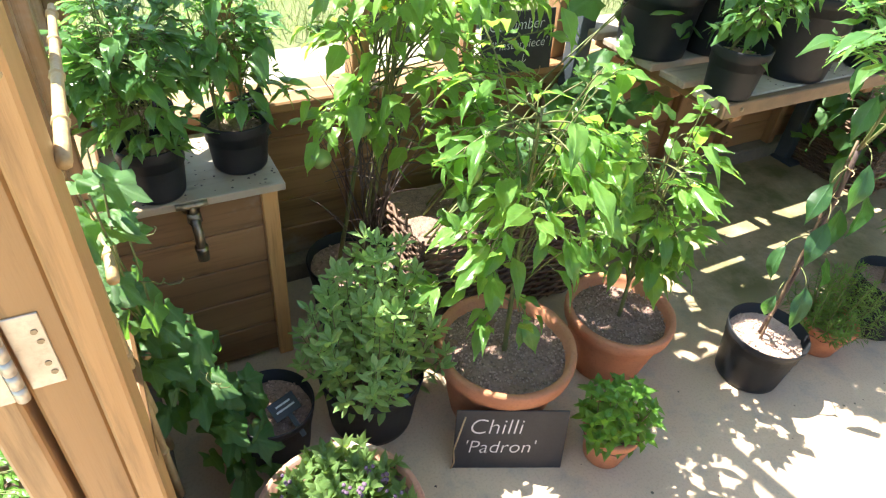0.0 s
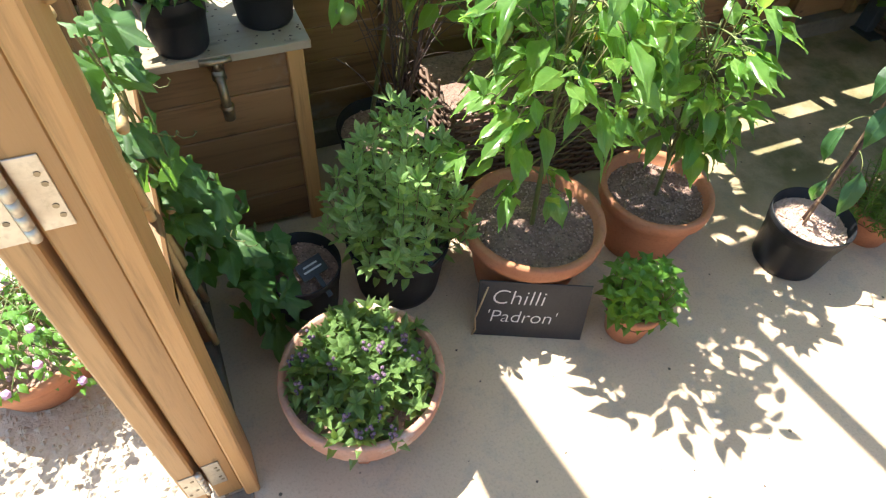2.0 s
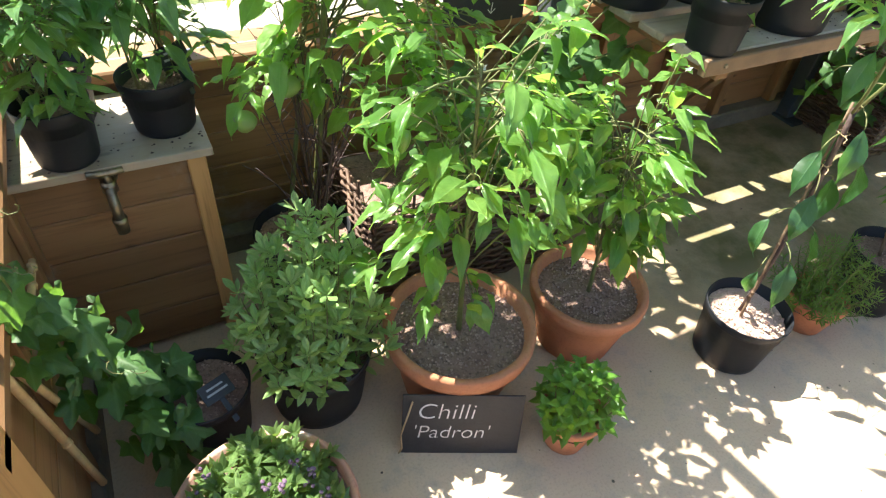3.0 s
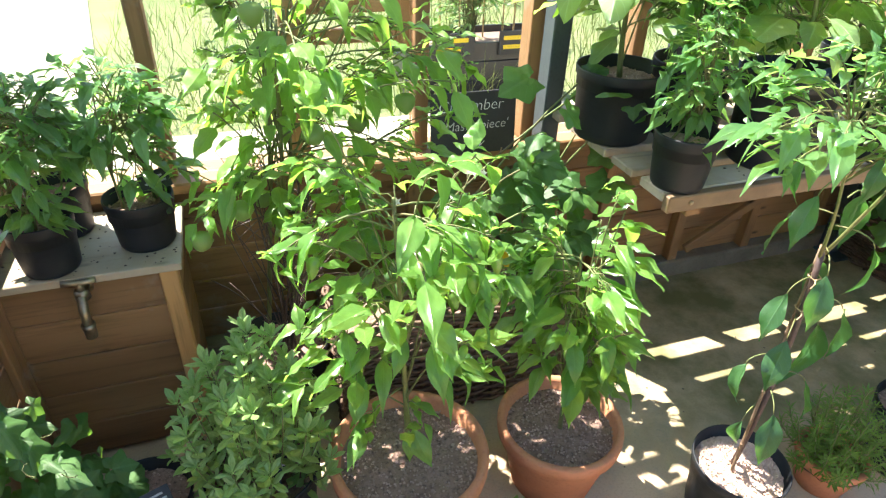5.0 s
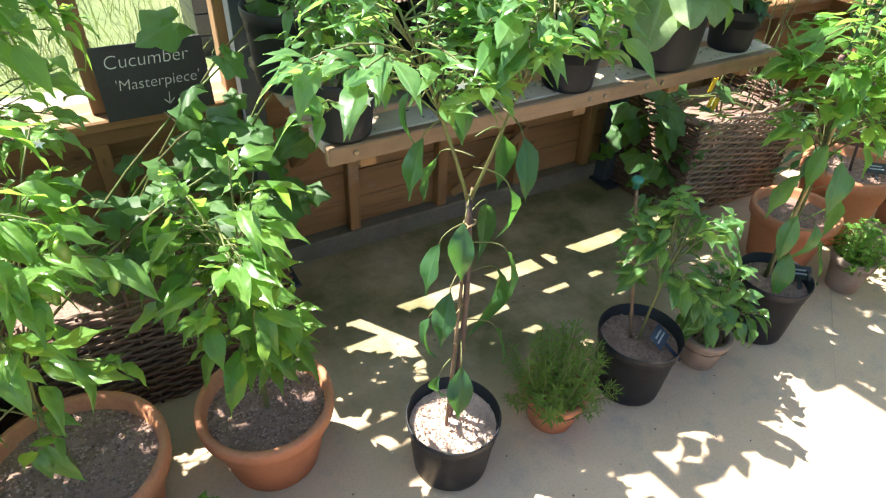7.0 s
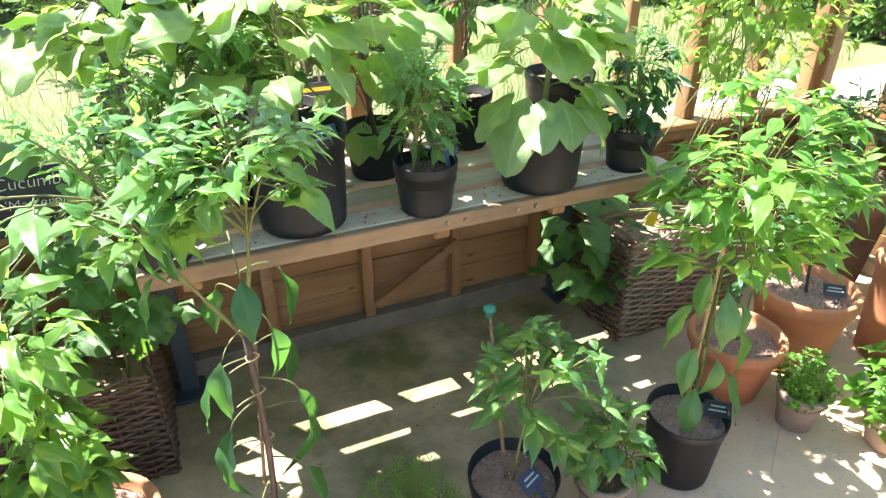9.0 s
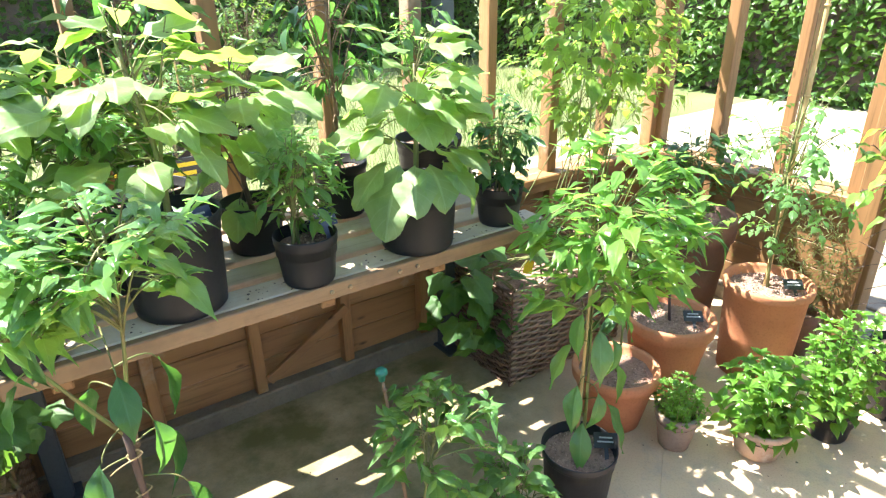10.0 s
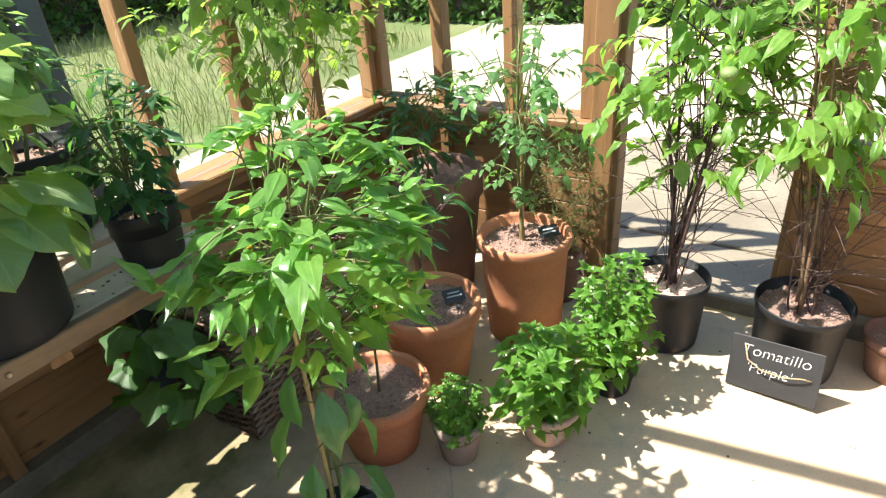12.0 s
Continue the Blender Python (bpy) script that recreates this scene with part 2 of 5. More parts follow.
G_CHILLI = foliage("chilli_leaf", (0.05, 0.135, 0.05), (0.145, 0.29, 0.105), (0.4, 0.76, 0.15), 0.25, 0.3, thin=0.43)
G_PADRON = foliage("padron_leaf", (0.06, 0.155, 0.036), (0.18, 0.345, 0.085), (0.46, 0.82, 0.11), 0.3, 0.3, thin=0.48)
G_FRESH = foliage("fresh_leaf", (0.075, 0.19, 0.045), (0.17, 0.36, 0.085), (0.43, 0.8, 0.12), 0.32, 0.35, thin=0.48)
G_DEEP = foliage("deep_green_leaf", (0.03, 0.09, 0.034), (0.06, 0.15, 0.055), (0.16, 0.42, 0.06), 0.3, 0.3)
G_BRIGHT = foliage("bright_leaf", (0.095, 0.225, 0.043), (0.21, 0.385, 0.08), (0.5, 0.85, 0.11), 0.4, 0.35, thin=0.5)
G_VINE = foliage("vine_leaf", (0.12, 0.26, 0.045), (0.22, 0.38, 0.08), (0.55, 0.85, 0.12), 0.45, 0.2, True, thin=0.48)
G_AUBERGINE = foliage("aubergine_leaf", (0.125, 0.225, 0.09), (0.25, 0.36, 0.175), (0.56, 0.85, 0.15), 0.55, 0.75, thin=0.48)
G_CUCUMBER = foliage("cucumber_leaf", (0.04, 0.115, 0.032), (0.085, 0.19, 0.052), (0.26, 0.55, 0.06), 0.55, 0.45)
G_STEVIA = foliage("stevia_leaf", (0.2, 0.37, 0.12), (0.44, 0.62, 0.26), (0.46, 0.74, 0.16), 0.4, 0.4, True, 0.42)
G_BASIL = foliage("basil_leaf", (0.07, 0.19, 0.028), (0.145, 0.31, 0.05), (0.34, 0.68, 0.07), 0.33, 0.3, True)
G_PURPLE_BASIL = foliage("purple_basil_leaf", (0.1, 0.19, 0.06), (0.21, 0.33, 0.11), (0.42, 0.6, 0.1), 0.36, 0.3, True)
G_NEEDLE = foliage("needle_leaf", (0.09, 0.19, 0.03), (0.17, 0.29, 0.05), (0.2, 0.38, 0.04), 0.5, 0.0, True)
G_FEATHER = foliage("feathery_leaf", (0.14, 0.17, 0.06), (0.2, 0.23, 0.09), (0.3, 0.4, 0.08), 0.6, 0.0, True)
G_HEDGE = foliage("hedge_leaf", (0.05, 0.125, 0.025), (0.12, 0.22, 0.045), (0.3, 0.5, 0.06), 0.4, 0.2, True)
G_GRASS = foliage("grass_blade", (0.13, 0.175, 0.05), (0.26, 0.26, 0.11), (0.26, 0.32, 0.1), 0.6, 0.0, True)


# ---- building helpers ----
def part(name, bm, material, parent=None, label=""):
    me = bpy.data.meshes.new(name)
    bm.to_mesh(me)
    bm.free()
    me.materials.append(material)
    ob = new(name, me)
    ob.parent = parent
    return tagged(ob, label)


def smooth(ob):
    for p in ob.data.polygons:
        p.use_smooth = True
    return ob


def add_box(bm, x0, x1, y0, y1, z0, z1, bevel=0.003):
    made = bmesh.ops.create_cube(bm, size=1.0, matrix=Matrix.Translation(((x0 + x1) / 2, (y0 + y1) / 2, (z0 + z1) / 2)) @ Matrix.Diagonal((x1 - x0, y1 - y0, z1 - z0, 1)))
    if bevel:
        edges = list({e for v in made["verts"] for e in v.link_edges})
        bmesh.ops.bevel(bm, geom=edges, offset=bevel, segments=1, affect="EDGES", profile=0.7)


def board(name, parent, material, x0, x1, y0, y1, z0, z1, bevel=0.003, m=None, label=""):
    bm = bmesh.new()
    add_box(bm, x0, x1, y0, y1, z0, z1, bevel)
    if m is not None:
        bm.transform(m)
    return part(name, bm, material, parent, label)


def empty(name, place=(0, 0, 0), turn=0.0):
    ob = new(name)
    ob.empty_display_size = 0.1
    ob.matrix_basis = pose(*place, 0, 0, turn)
    return ob


def add_tube(bm, pts, r0, r1, sides=6):
    rings = []
    pts = [Vector(p) for p in pts]
    for i, p in enumerate(pts):
        d = (pts[min(i + 1, len(pts) - 1)] - pts[max(i - 1, 0)]).normalized()
        a = d.orthogonal().normalized() if i == 0 else (a - d * a.dot(d)).normalized()
        b = d.cross(a)
        r = r0 + (r1 - r0) * i / max(1, len(pts) - 1)
        rings.append([bm.verts.new(p + (a * math.cos(k * math.tau / sides) + b * math.sin(k * math.tau / sides)) * r) for k in range(sides)])
    for lower, upper in zip(rings, rings[1:]):
        for k in range(sides):
            bm.faces.new((lower[k], lower[(k + 1) % sides], upper[(k + 1) % sides], upper[k]))
    bm.faces.new(list(reversed(rings[0])))
    bm.faces.new(rings[-1])


def add_lathe(bm, profile, segments=36, wobble=0.0):
    rings = []
    for i, (r, z) in enumerate(profile):
        ring = []
        for k in range(segments):
            a = k * math.tau / segments
            rr = r * (1 + wobble * math.sin(3 * a + i))
            ring.append(bm.verts.new((rr * math.cos(a), rr * math.sin(a), z)))
        rings.append(ring)
    for lower, upper in zip(rings, rings[1:]):
        for k in range(segments):
            bm.faces.new((lower[k], lower[(k + 1) % segments], upper[(k + 1) % segments], upper[k]))
    bm.faces.new(list(reversed(rings[0])))
    bm.faces.new(rings[-1])


def bezier(a, b, c, count):
    a, b, c = Vector(a), Vector(b), Vector(c)
    return [a * (1 - t) ** 2 + b * 2 * t * (1 - t) + c * t * t for t in (i / (count - 1) for i in range(count))]


# ---- leaves ----
def blade(width, fold, curl, wave, seed, lobes=0.0, peak=0.38, tip=1.25, nv=9, nu=5, beat=21):
    """A leaf of length 1 along +Y: (verts, faces, uvs)."""
    rnd = random.Random(seed)
    phase = rnd.uniform(0, 6)
    verts, uvs, faces = [], [], []
    for i in range(nv):
        v = i / (nv - 1)
        s = v ** (math.log(0.5) / math.log(peak))
        w = width * 0.5 * (math.sin(math.pi * min(max(s, 0.0), 1.0)) ** (1.25 if s < 0.5 else tip))
        if lobes and 0 < i < nv - 1:
            w *= 1 + lobes * math.sin(v * beat + phase)
        for j in range(nu):
            u = 2 * j / (nu - 1) - 1
            z = fold * abs(u) * w - curl * v * v + wave * math.sin(v * 13 + phase + (2 if u > 0 else 0)) * abs(u) * width + 0.03 * curl * math.sin(5 * v + phase)
            verts.append((u * w + 0.05 * curl * math.sin(3 * v + phase), v - 0.12 * curl * v * v, z))
            uvs.append((j / (nu - 1), v))
    for i in range(nv - 1):
        for j in range(nu - 1):
            k = i * nu + j
            faces.append((k, k + 1, k + nu + 1, k + nu))
    return verts, faces, uvs


def palmate(points, depth, cup, seed):
    """A round lobed leaf with its stalk at the origin, pointing to +Y."""
    rnd = random.Random(seed)
    verts, uvs, faces = [(0, 0.12, 0)], [(0.5, 0.1)], []
    count, rings = 41, 3
    for ring in range(1, rings + 1):
        f = ring / rings
        for k in range(count):
            a = -math.pi * 0.92 + k * 1.84 * math.pi / (count - 1)
            r = 0.46 * (1 + depth * (0.6 - abs(math.sin(a * points / 2)) ** 0.8) * f) * (1.15 if abs(a) < 0.5 else 1.0) * rnd.uniform(0.97, 1.03)
            x, y = r * f * math.sin(a), 0.3 + r * f * math.cos(a) - 0.18 * (1 - f)
            verts.append((x, y, -cup * f * f * (0.6 + 0.4 * math.cos(2 * a)) + 0.03 * f * math.sin(4 * a + seed)))
            uvs.append((0.5 + 0.5 * f * math.sin(a), 0.5 + 0.5 * f * math.cos(a)))
    for k in range(count - 1):
        faces.append((0, 2 + k, 1 + k))
        for ring in range(rings - 1):
            b = 1 + ring * count
            faces.append((b + k, b + k + 1, b + count + k + 1, b + count + k))
    return verts, faces, uvs


def compound(seed):
    """A tomato leaf: toothed leaflets along a stalk."""
    rnd = random.Random(seed)
    verts, uvs, faces = [], [], []
    for i, (y, side, size) in enumerate([(0.25, 1, 0.26), (0.28, -1, 0.26), (0.47, 1, 0.32), (0.5, -1, 0.32), (0.66, 0, 0.36)]):
        lv, lf, lu = blade(0.62, 0.2, 0.35, 0.05, seed * 9 + i, 0.1, nv=7, nu=3)
        m = Matrix.Translation((0, y, -0.2 * y * y)) @ Matrix.Rotation(radians(-62 * side + rnd.uniform(-12, 12)), 4, "Z") @ Matrix.Rotation(radians(rnd.uniform(-25, 10)), 4, "X") @ Matrix.Scale(size, 4)
        start = len(verts)
        verts += [tuple(m @ Vector(p)) for p in lv]
        faces += [tuple(start + q for q in f) for f in lf]
        uvs += lu
    start = len(verts)
    for k in range(5):
        y = k / 4 * 0.68
        verts += [(-0.008, y, -0.2 * y * y), (0.008, y, -0.2 * y * y)]
        uvs += [(0.5, 0.5)] * 2
    faces += [(start + 2 * k, start + 2 * k + 1, start + 2 * k + 3, start + 2 * k + 2) for k in range(4)]
    return verts, faces, uvs


LEAF_SHAPES = {
    "chilli": [blade(w, f, c, 0.05, s, tip=1.5) for w, f, c, s in ((0.4, 0.35, 0.2, 1), (0.46, 0.2, 0.45, 2), (0.36, 0.4, 0.05, 3), (0.42, 0.25, 0.7, 51), (0.4, 0.45, 0.3, 71), (0.44, 0.1, -0.15, 72))],
    "pepper": [blade(w, f, c, 0.07, s, peak=0.42, tip=1.45) for w, f, c, s in ((0.38, 0.4, 0.3, 4), (0.34, 0.5, 0.6, 5), (0.41, 0.25, 0.12, 6), (0.33, 0.65, 0.85, 52))],
    "padron": [blade(w, f, c, 0.09, s, peak=0.4, tip=1.5) for w, f, c, s in ((0.42, 0.35, 0.25, 7), (0.4, 0.4, 0.5, 8), (0.47, 0.15, 0.1, 9), (0.37, 0.55, 0.8, 53), (0.44, 0.25, -0.2, 73), (0.4, 0.35, 0.4, 74))],
    "tomatillo": [blade(w, f, c, 0.09, s, 0.06, peak=0.37, tip=1.35) for w, f, c, s in ((0.5, 0.25, 0.25, 10), (0.44, 0.35, 0.55, 11), (0.53, 0.12, 0.05, 12), (0.42, 0.45, 0.8, 75))],
    "aubergine": [blade(w, 0.1, c, 0.05, s, 0.06, peak=0.43, tip=0.72, nv=15, nu=5, beat=15) for w, c, s in ((0.74, 0.2, 13), (0.68, 0.4, 14), (0.78, 0.05, 15), (0.64, 0.6, 54))],
    "broad": [blade(w, 0.1, c, 0.05, s, 0.05, peak=0.45, tip=0.66, nv=17, nu=7, beat=16) for w, c, s in ((0.8, 0.3, 61), (0.74, 0.15, 62), (0.84, 0.42, 63))],
    "cucumber": [palmate(5, 0.34, c, s) for c, s in ((0.12, 16), (0.3, 17), (0.02, 18))],
    "gourd": [palmate(5, 0.5, c, s) for c, s in ((0.12, 66), (0.3, 67), (0.02, 68))],
    "tomato": [compound(s) for s in (19, 20, 21)],
    "stevia": [blade(w, 0.22, c, 0.0, s, peak=0.6, tip=0.95, nv=6, nu=3) for w, c, s in ((0.34, 0.12, 22), (0.37, -0.12, 23), (0.31, 0.35, 24))],
    "basil": [blade(0.6, 0.28, c, 0.03, s, peak=0.42, nv=6, nu=3) for c, s in ((0.3, 24), (0.6, 25))],
    "sweet": [blade(w, 0.3, c, 0.03, s, peak=0.42, nv=6, nu=3) for w, c, s in ((0.42, 0.25, 81), (0.46, 0.5, 82), (0.38, -0.1, 83))],
    "needle": [blade(0.17, 0.0, 0.1, 0.0, 26, nv=3, nu=2)],
    "hedge": [blade(0.6, 0.2, 0.3, 0.0, 27, nv=4, nu=3)],
    "grass": [blade(0.025, 0.0, 0.5, 0.0, 28, peak=0.2, nv=5, nu=2)],
}
LEAF_MESHES = {}


def leaf_mesh(kind, index, material):
    key = (kind, index, material.name)
    if key not in LEAF_MESHES:
        verts, faces, uvs = LEAF_SHAPES[kind][index]
        me = bpy.data.meshes.new("leaf")
        me.from_pydata(verts, [], faces)
        layer = me.uv_layers.new(name="uv")
        loops = np.array([i for f in faces for i in f])
        layer.data.foreach_set("uv", np.array(uvs)[loops].ravel())
        me.polygons.foreach_set("use_smooth", [True] * len(faces))
        me.materials.append(material)
        LEAF_MESHES[key] = me
    return LEAF_MESHES[key]


def leaf_pose(place, ahead, up, size):
    y = Vector(ahead).normalized()
    x = y.cross(Vector(up))
    x = x.normalized() if x.length > 1e-4 else y.orthogonal().normalized()
    z = x.cross(y)
    return Matrix.Translation(place) @ Matrix((x, y, z)).transposed().to_4x4() @ Matrix.Scale(size, 4)


def put_leaves(kind, material, poses, parent, rnd, joined=False, name="leaf", label=""):
    shapes = LEAF_SHAPES[kind]
    if not joined:
        for m in poses:
            ob = new(name, leaf_mesh(kind, rnd.randrange(len(shapes)), material))
            ob.parent = parent
            ob.matrix_basis = m
        return None
    V, F, U = [], [], []
    shaped = [(np.array(v), np.array([f for f in fs]), np.array(u)[np.array([i for f in fs for i in f])]) for v, fs, u in shapes]
    start = 0
    for m in poses:
        v, f, u = shaped[rnd.randrange(len(shapes))]
        a = np.array(m)
        V.append(v @ a[:3, :3].T + a[:3, 3])
        F.append(f + start)
        U.append(u)
        start += len(v)
    me = bpy.data.meshes.new("foliage")
    me.from_pydata(np.concatenate(V).tolist(), [], np.concatenate(F).tolist())
    layer = me.uv_layers.new(name="uv")
    layer.data.foreach_set("uv", np.concatenate(U).ravel())
    me.polygons.foreach_set("use_smooth", [True] * len(me.polygons))
    me.materials.append(material)
    ob = new("foliage" if name == "leaf" else name, me)
    ob.parent = parent
    return tagged(ob, label)


def in_ellipsoid(rnd, shell=0.5):
    while True:
        p = Vector((rnd.uniform(-1, 1), rnd.uniform(-1, 1), rnd.uniform(-1, 1)))
        if p.length <= 1:
            return p.normalized() * (p.length ** shell)


def grow(thing, seed, base, crown, radii, branches, per_branch, kind, material, size, stem=STEM_GREEN, stem_r=0.006, trunks=1, joined=False, droop=0.35, fork=0.35, tufts=0, thin_r=0.0022, spare=0.3, spread=0.04):
    """Stems from base into an ellipsoid crown (both in the thing's own axes), with leaves along the outer part of each branch and tufts of small leaves at the tips."""
    rnd = random.Random(seed)
    crown = Vector(crown)
    poses, tips, young = [], [], []
    bm = bmesh.new()
    for k in range(trunks):
        if k and not joined:
            bm = bmesh.new()
        b = Vector(base) + Vector((rnd.uniform(-1, 1), rnd.uniform(-1, 1), 0)) * (spread if trunks > 1 else 0.003)
        top = crown + Vector((rnd.uniform(-0.4, 0.4) * radii[0] * (trunks > 1), rnd.uniform(-0.4, 0.4) * radii[1] * (trunks > 1), radii[2] * 0.45))
        bend = (b + top) / 2 + Vector((rnd.uniform(-1, 1), rnd.uniform(-1, 1), 0)) * 0.035
        main = bezier(b, bend, top, 9)
        add_tube(bm, main, stem_r, stem_r * 0.45)
        for i in range(branches // trunks):
            s = fork + (0.98 - fork) * rnd.random()
            f = s * 8
            start = main[int(f)].lerp(main[min(8, int(f) + 1)], f - int(f))
            q = in_ellipsoid(rnd)
            end = crown + Vector((q.x * radii[0], q.y * radii[1], q.z * radii[2]))
            if end.z < start.z - 0.05:
                end.z = start.z - rnd.uniform(0, 0.06)
            span = (end - start).length
            twig = bezier(start, (start + end) / 2 + Vector((0, 0, 0.22 * span)), end, 6)
            add_tube(bm, twig, min(stem_r * 0.45, 0.0024), thin_r * 0.6, 5)
            tips.append(end)
            for n in range(per_branch):
                t = 0.3 + 0.7 * (n + rnd.random() * 0.6) / per_branch
                g = min(t, 0.999) * 5
                place = twig[int(g)].lerp(twig[int(g) + 1], g - int(g))
                along = (twig[int(g) + 1] - twig[int(g)]).normalized()
                out = Vector((place.x - crown.x, place.y - crown.y, 0))
                out = out.normalized() if out.length > 1e-4 else Vector((1, 0, 0))
                spin = Matrix.Rotation(rnd.uniform(-1.3, 1.3), 3, "Z")
                way = (along * 0.5 + spin @ out * 0.9 + Vector((0, 0, rnd.uniform(-1.0, 0.35) * droop * 2 - droop * 0.4))).normalized()
                s_leaf = size * rnd.uniform(0.55, 1.15)
                stalk = place + way * s_leaf * spare + Vector((0, 0, 0.04 * s_leaf))
                if not joined:
                    add_tube(bm, [place, (place + stalk) / 2 + Vector((0, 0, 0.08 * s_leaf)), stalk], thin_r * 0.7, thin_r * 0.5, 4)
                poses.append(leaf_pose(stalk, way + Vector((0, 0, -0.1)), Vector((rnd.uniform(-0.35, 0.35), rnd.uniform(-0.35, 0.35), 1)), s_leaf))
            for n in range(tufts):
                a = rnd.uniform(0, 6.3)
                way = Vector((math.cos(a), math.sin(a), rnd.uniform(-0.35, 0.8)))
                near = Vector((rnd.uniform(-1, 1), rnd.uniform(-1, 1), rnd.uniform(-0.7, 0.7))) * size * 0.28
                young.append(leaf_pose(end + near, way, Vector((rnd.uniform(-0.3, 0.3), rnd.uniform(-0.3, 0.3), 1)), size * rnd.uniform(0.3, 0.72)))
        if not joined:
            smooth(part("stem", bm, stem, thing))
    if joined:
        tagged(smooth(part("stem", bm, stem, thing)), kind="stuff")
    if poses:
        put_leaves(kind, material, poses + (young if joined else []), thing, rnd, joined)
    if young and not joined:
        tagged(put_leaves(kind, small_leaved(material), young, thing, rnd, True, "young_foliage"), kind="stuff")
    return tips


def sprigs(thing, seed, count, base_z, base_r, reach, low, high, kind, material, size, step, lift, stem=STEM_GREEN, whorl=2, tip=4, wild=0.25):
    """A bush of upright sprigs out of a round pot: leaves in pairs up each stem, and a small rosette on top. Returns the tips."""
    rnd = random.Random(seed)
    bm = bmesh.new()
    poses, tips = [], []
    for k in range(count):
        a = k * 2.39996 + rnd.uniform(-0.3, 0.3)
        f = math.sqrt((k + 0.5) / count)
        b = Vector((base_r * f * math.cos(a), base_r * f * math.sin(a), base_z))
        h = high - (high - low) * f ** 2.4 + rnd.uniform(-1, 1) * 0.1 * (high - base_z)
        e = Vector((reach * f * math.cos(a), reach * f * math.sin(a), h)) + Vector((rnd.uniform(-1, 1), rnd.uniform(-1, 1), 0)) * 0.1 * reach
        pts = bezier(b, Vector((e.x * 0.8 + b.x * 0.2, e.y * 0.8 + b.y * 0.2, b.z * 0.5 + e.z * 0.5)), e, 8)
        add_tube(bm, pts, 0.0022, 0.0012, 4)
        span = sum((pts[i + 1] - pts[i]).length for i in range(7))
        levels = max(3, int(span * 0.82 / step))
        for n in range(levels):
            t = 0.18 + 0.82 * n / levels
            g = min(t, 0.999) * 7
            q = pts[int(g)].lerp(pts[int(g) + 1], g - int(g))
            along = (pts[int(g) + 1] - pts[int(g)]).normalized()
            side = along.orthogonal().normalized()
            for w in range(whorl):
                turn = Matrix.Rotation(n * 1.571 + w * math.tau / whorl + rnd.uniform(-wild, wild), 3, along)
                way = turn @ side + along * (lift + rnd.uniform(-wild, wild))
                poses.append(leaf_pose(q, way, along, size * rnd.uniform(0.7, 1.15) * (1.0 - 0.3 * t)))
        along = (pts[-1] - pts[-2]).normalized()
        side = along.orthogonal().normalized()
        for w in range(tip):
            way = Matrix.Rotation(w * math.tau / tip + k, 3, along) @ side + along * rnd.uniform(0.4, 1.6)
            poses.append(leaf_pose(e, way, along, size * rnd.uniform(0.45, 0.8)))
        tips.append(e)
    tagged(smooth(part("stem", bm, stem, thing)), kind="stuff")
    put_leaves(kind, material, poses, thing, rnd, True)
    return tips


# ---- pots ----
def soil_in(thing, radius, height, seed, stones=90, cover=COMPOST):
    rnd = random.Random(seed)
    bm = bmesh.new()
    rings = [[bm.verts.new((0, 0, height + 0.006))]]
    for i in range(1, 7):
        r = radius * i / 6
        rings.append([bm.verts.new((r * math.cos(k * math.tau / 24), r * math.sin(k * math.tau / 24), height + 0.012 * noise.noise((r * 40 * math.cos(k * math.tau / 24) + seed, r * 40 * math.sin(k * math.tau / 24), seed)))) for k in range(24)])
    for k in range(24):
        bm.faces.new((rings[0][0], rings[1][k], rings[1][(k + 1) % 24]))
        for i in range(1, 6):
            bm.faces.new((rings[i][k], rings[i + 1][k], rings[i + 1][(k + 1) % 24], rings[i][(k + 1) % 24]))
    smooth(part("soil", bm, cover, thing))
    if stones:
        verts, faces = [], []
        for _ in range(stones):
            a, r = rnd.uniform(0, math.tau), radius * 0.97 * math.sqrt(rnd.random())
            c = Vector((r * math.cos(a), r * math.sin(a), height + 0.004))
            s = rnd.uniform(0.0016, 0.0048)
            start = len(verts)
            for d in ((1, 0, 0), (0, 1, 0), (-1, 0, 0), (0, -1, 0), (0, 0, 1), (0, 0, -1)):
                verts.append(tuple(c + Vector(d) * s * rnd.uniform(0.6, 1.2)))
            faces += [tuple(start + i for i in f) for f in ((0, 1, 4), (1, 2, 4), (2, 3, 4), (3, 0, 4), (1, 0, 5), (2, 1, 5), (3, 2, 5), (0, 3, 5))]
        me = bpy.data.meshes.new("grit")
        me.from_pydata(verts, [], faces)
        me.materials.append(PALE_GRIT if cover is PALE_GRIT else GRIT)
        ob = new("grit", me)
        ob.parent = thing
        tagged(ob, "pale pinkish horticultural grit", kind="stuff")


def clay_pot(thing, r, h, material=TERRACOTTA, band=0.2, foot=0.68):
    bm = bmesh.new()
    e, rim = 0.012, h * band
    add_lathe(bm, [(r * foot * 0.9, 0.0), (r * foot, 0.004), (r * (foot + (0.93 - foot) * 0.5), h * 0.45), (r * 0.92, h - rim), (r * 0.985, h - rim + 0.004), (r, h - rim * 0.5), (r * 1.0, h - 0.008), (r * 0.985, h), (r * 0.985 - e, h + 0.001), (r * 0.95 - e, h - 0.008), (r * 0.9 - e, h - 0.06)], 40, 0.004)
    return smooth(part("pot", bm, material, thing))


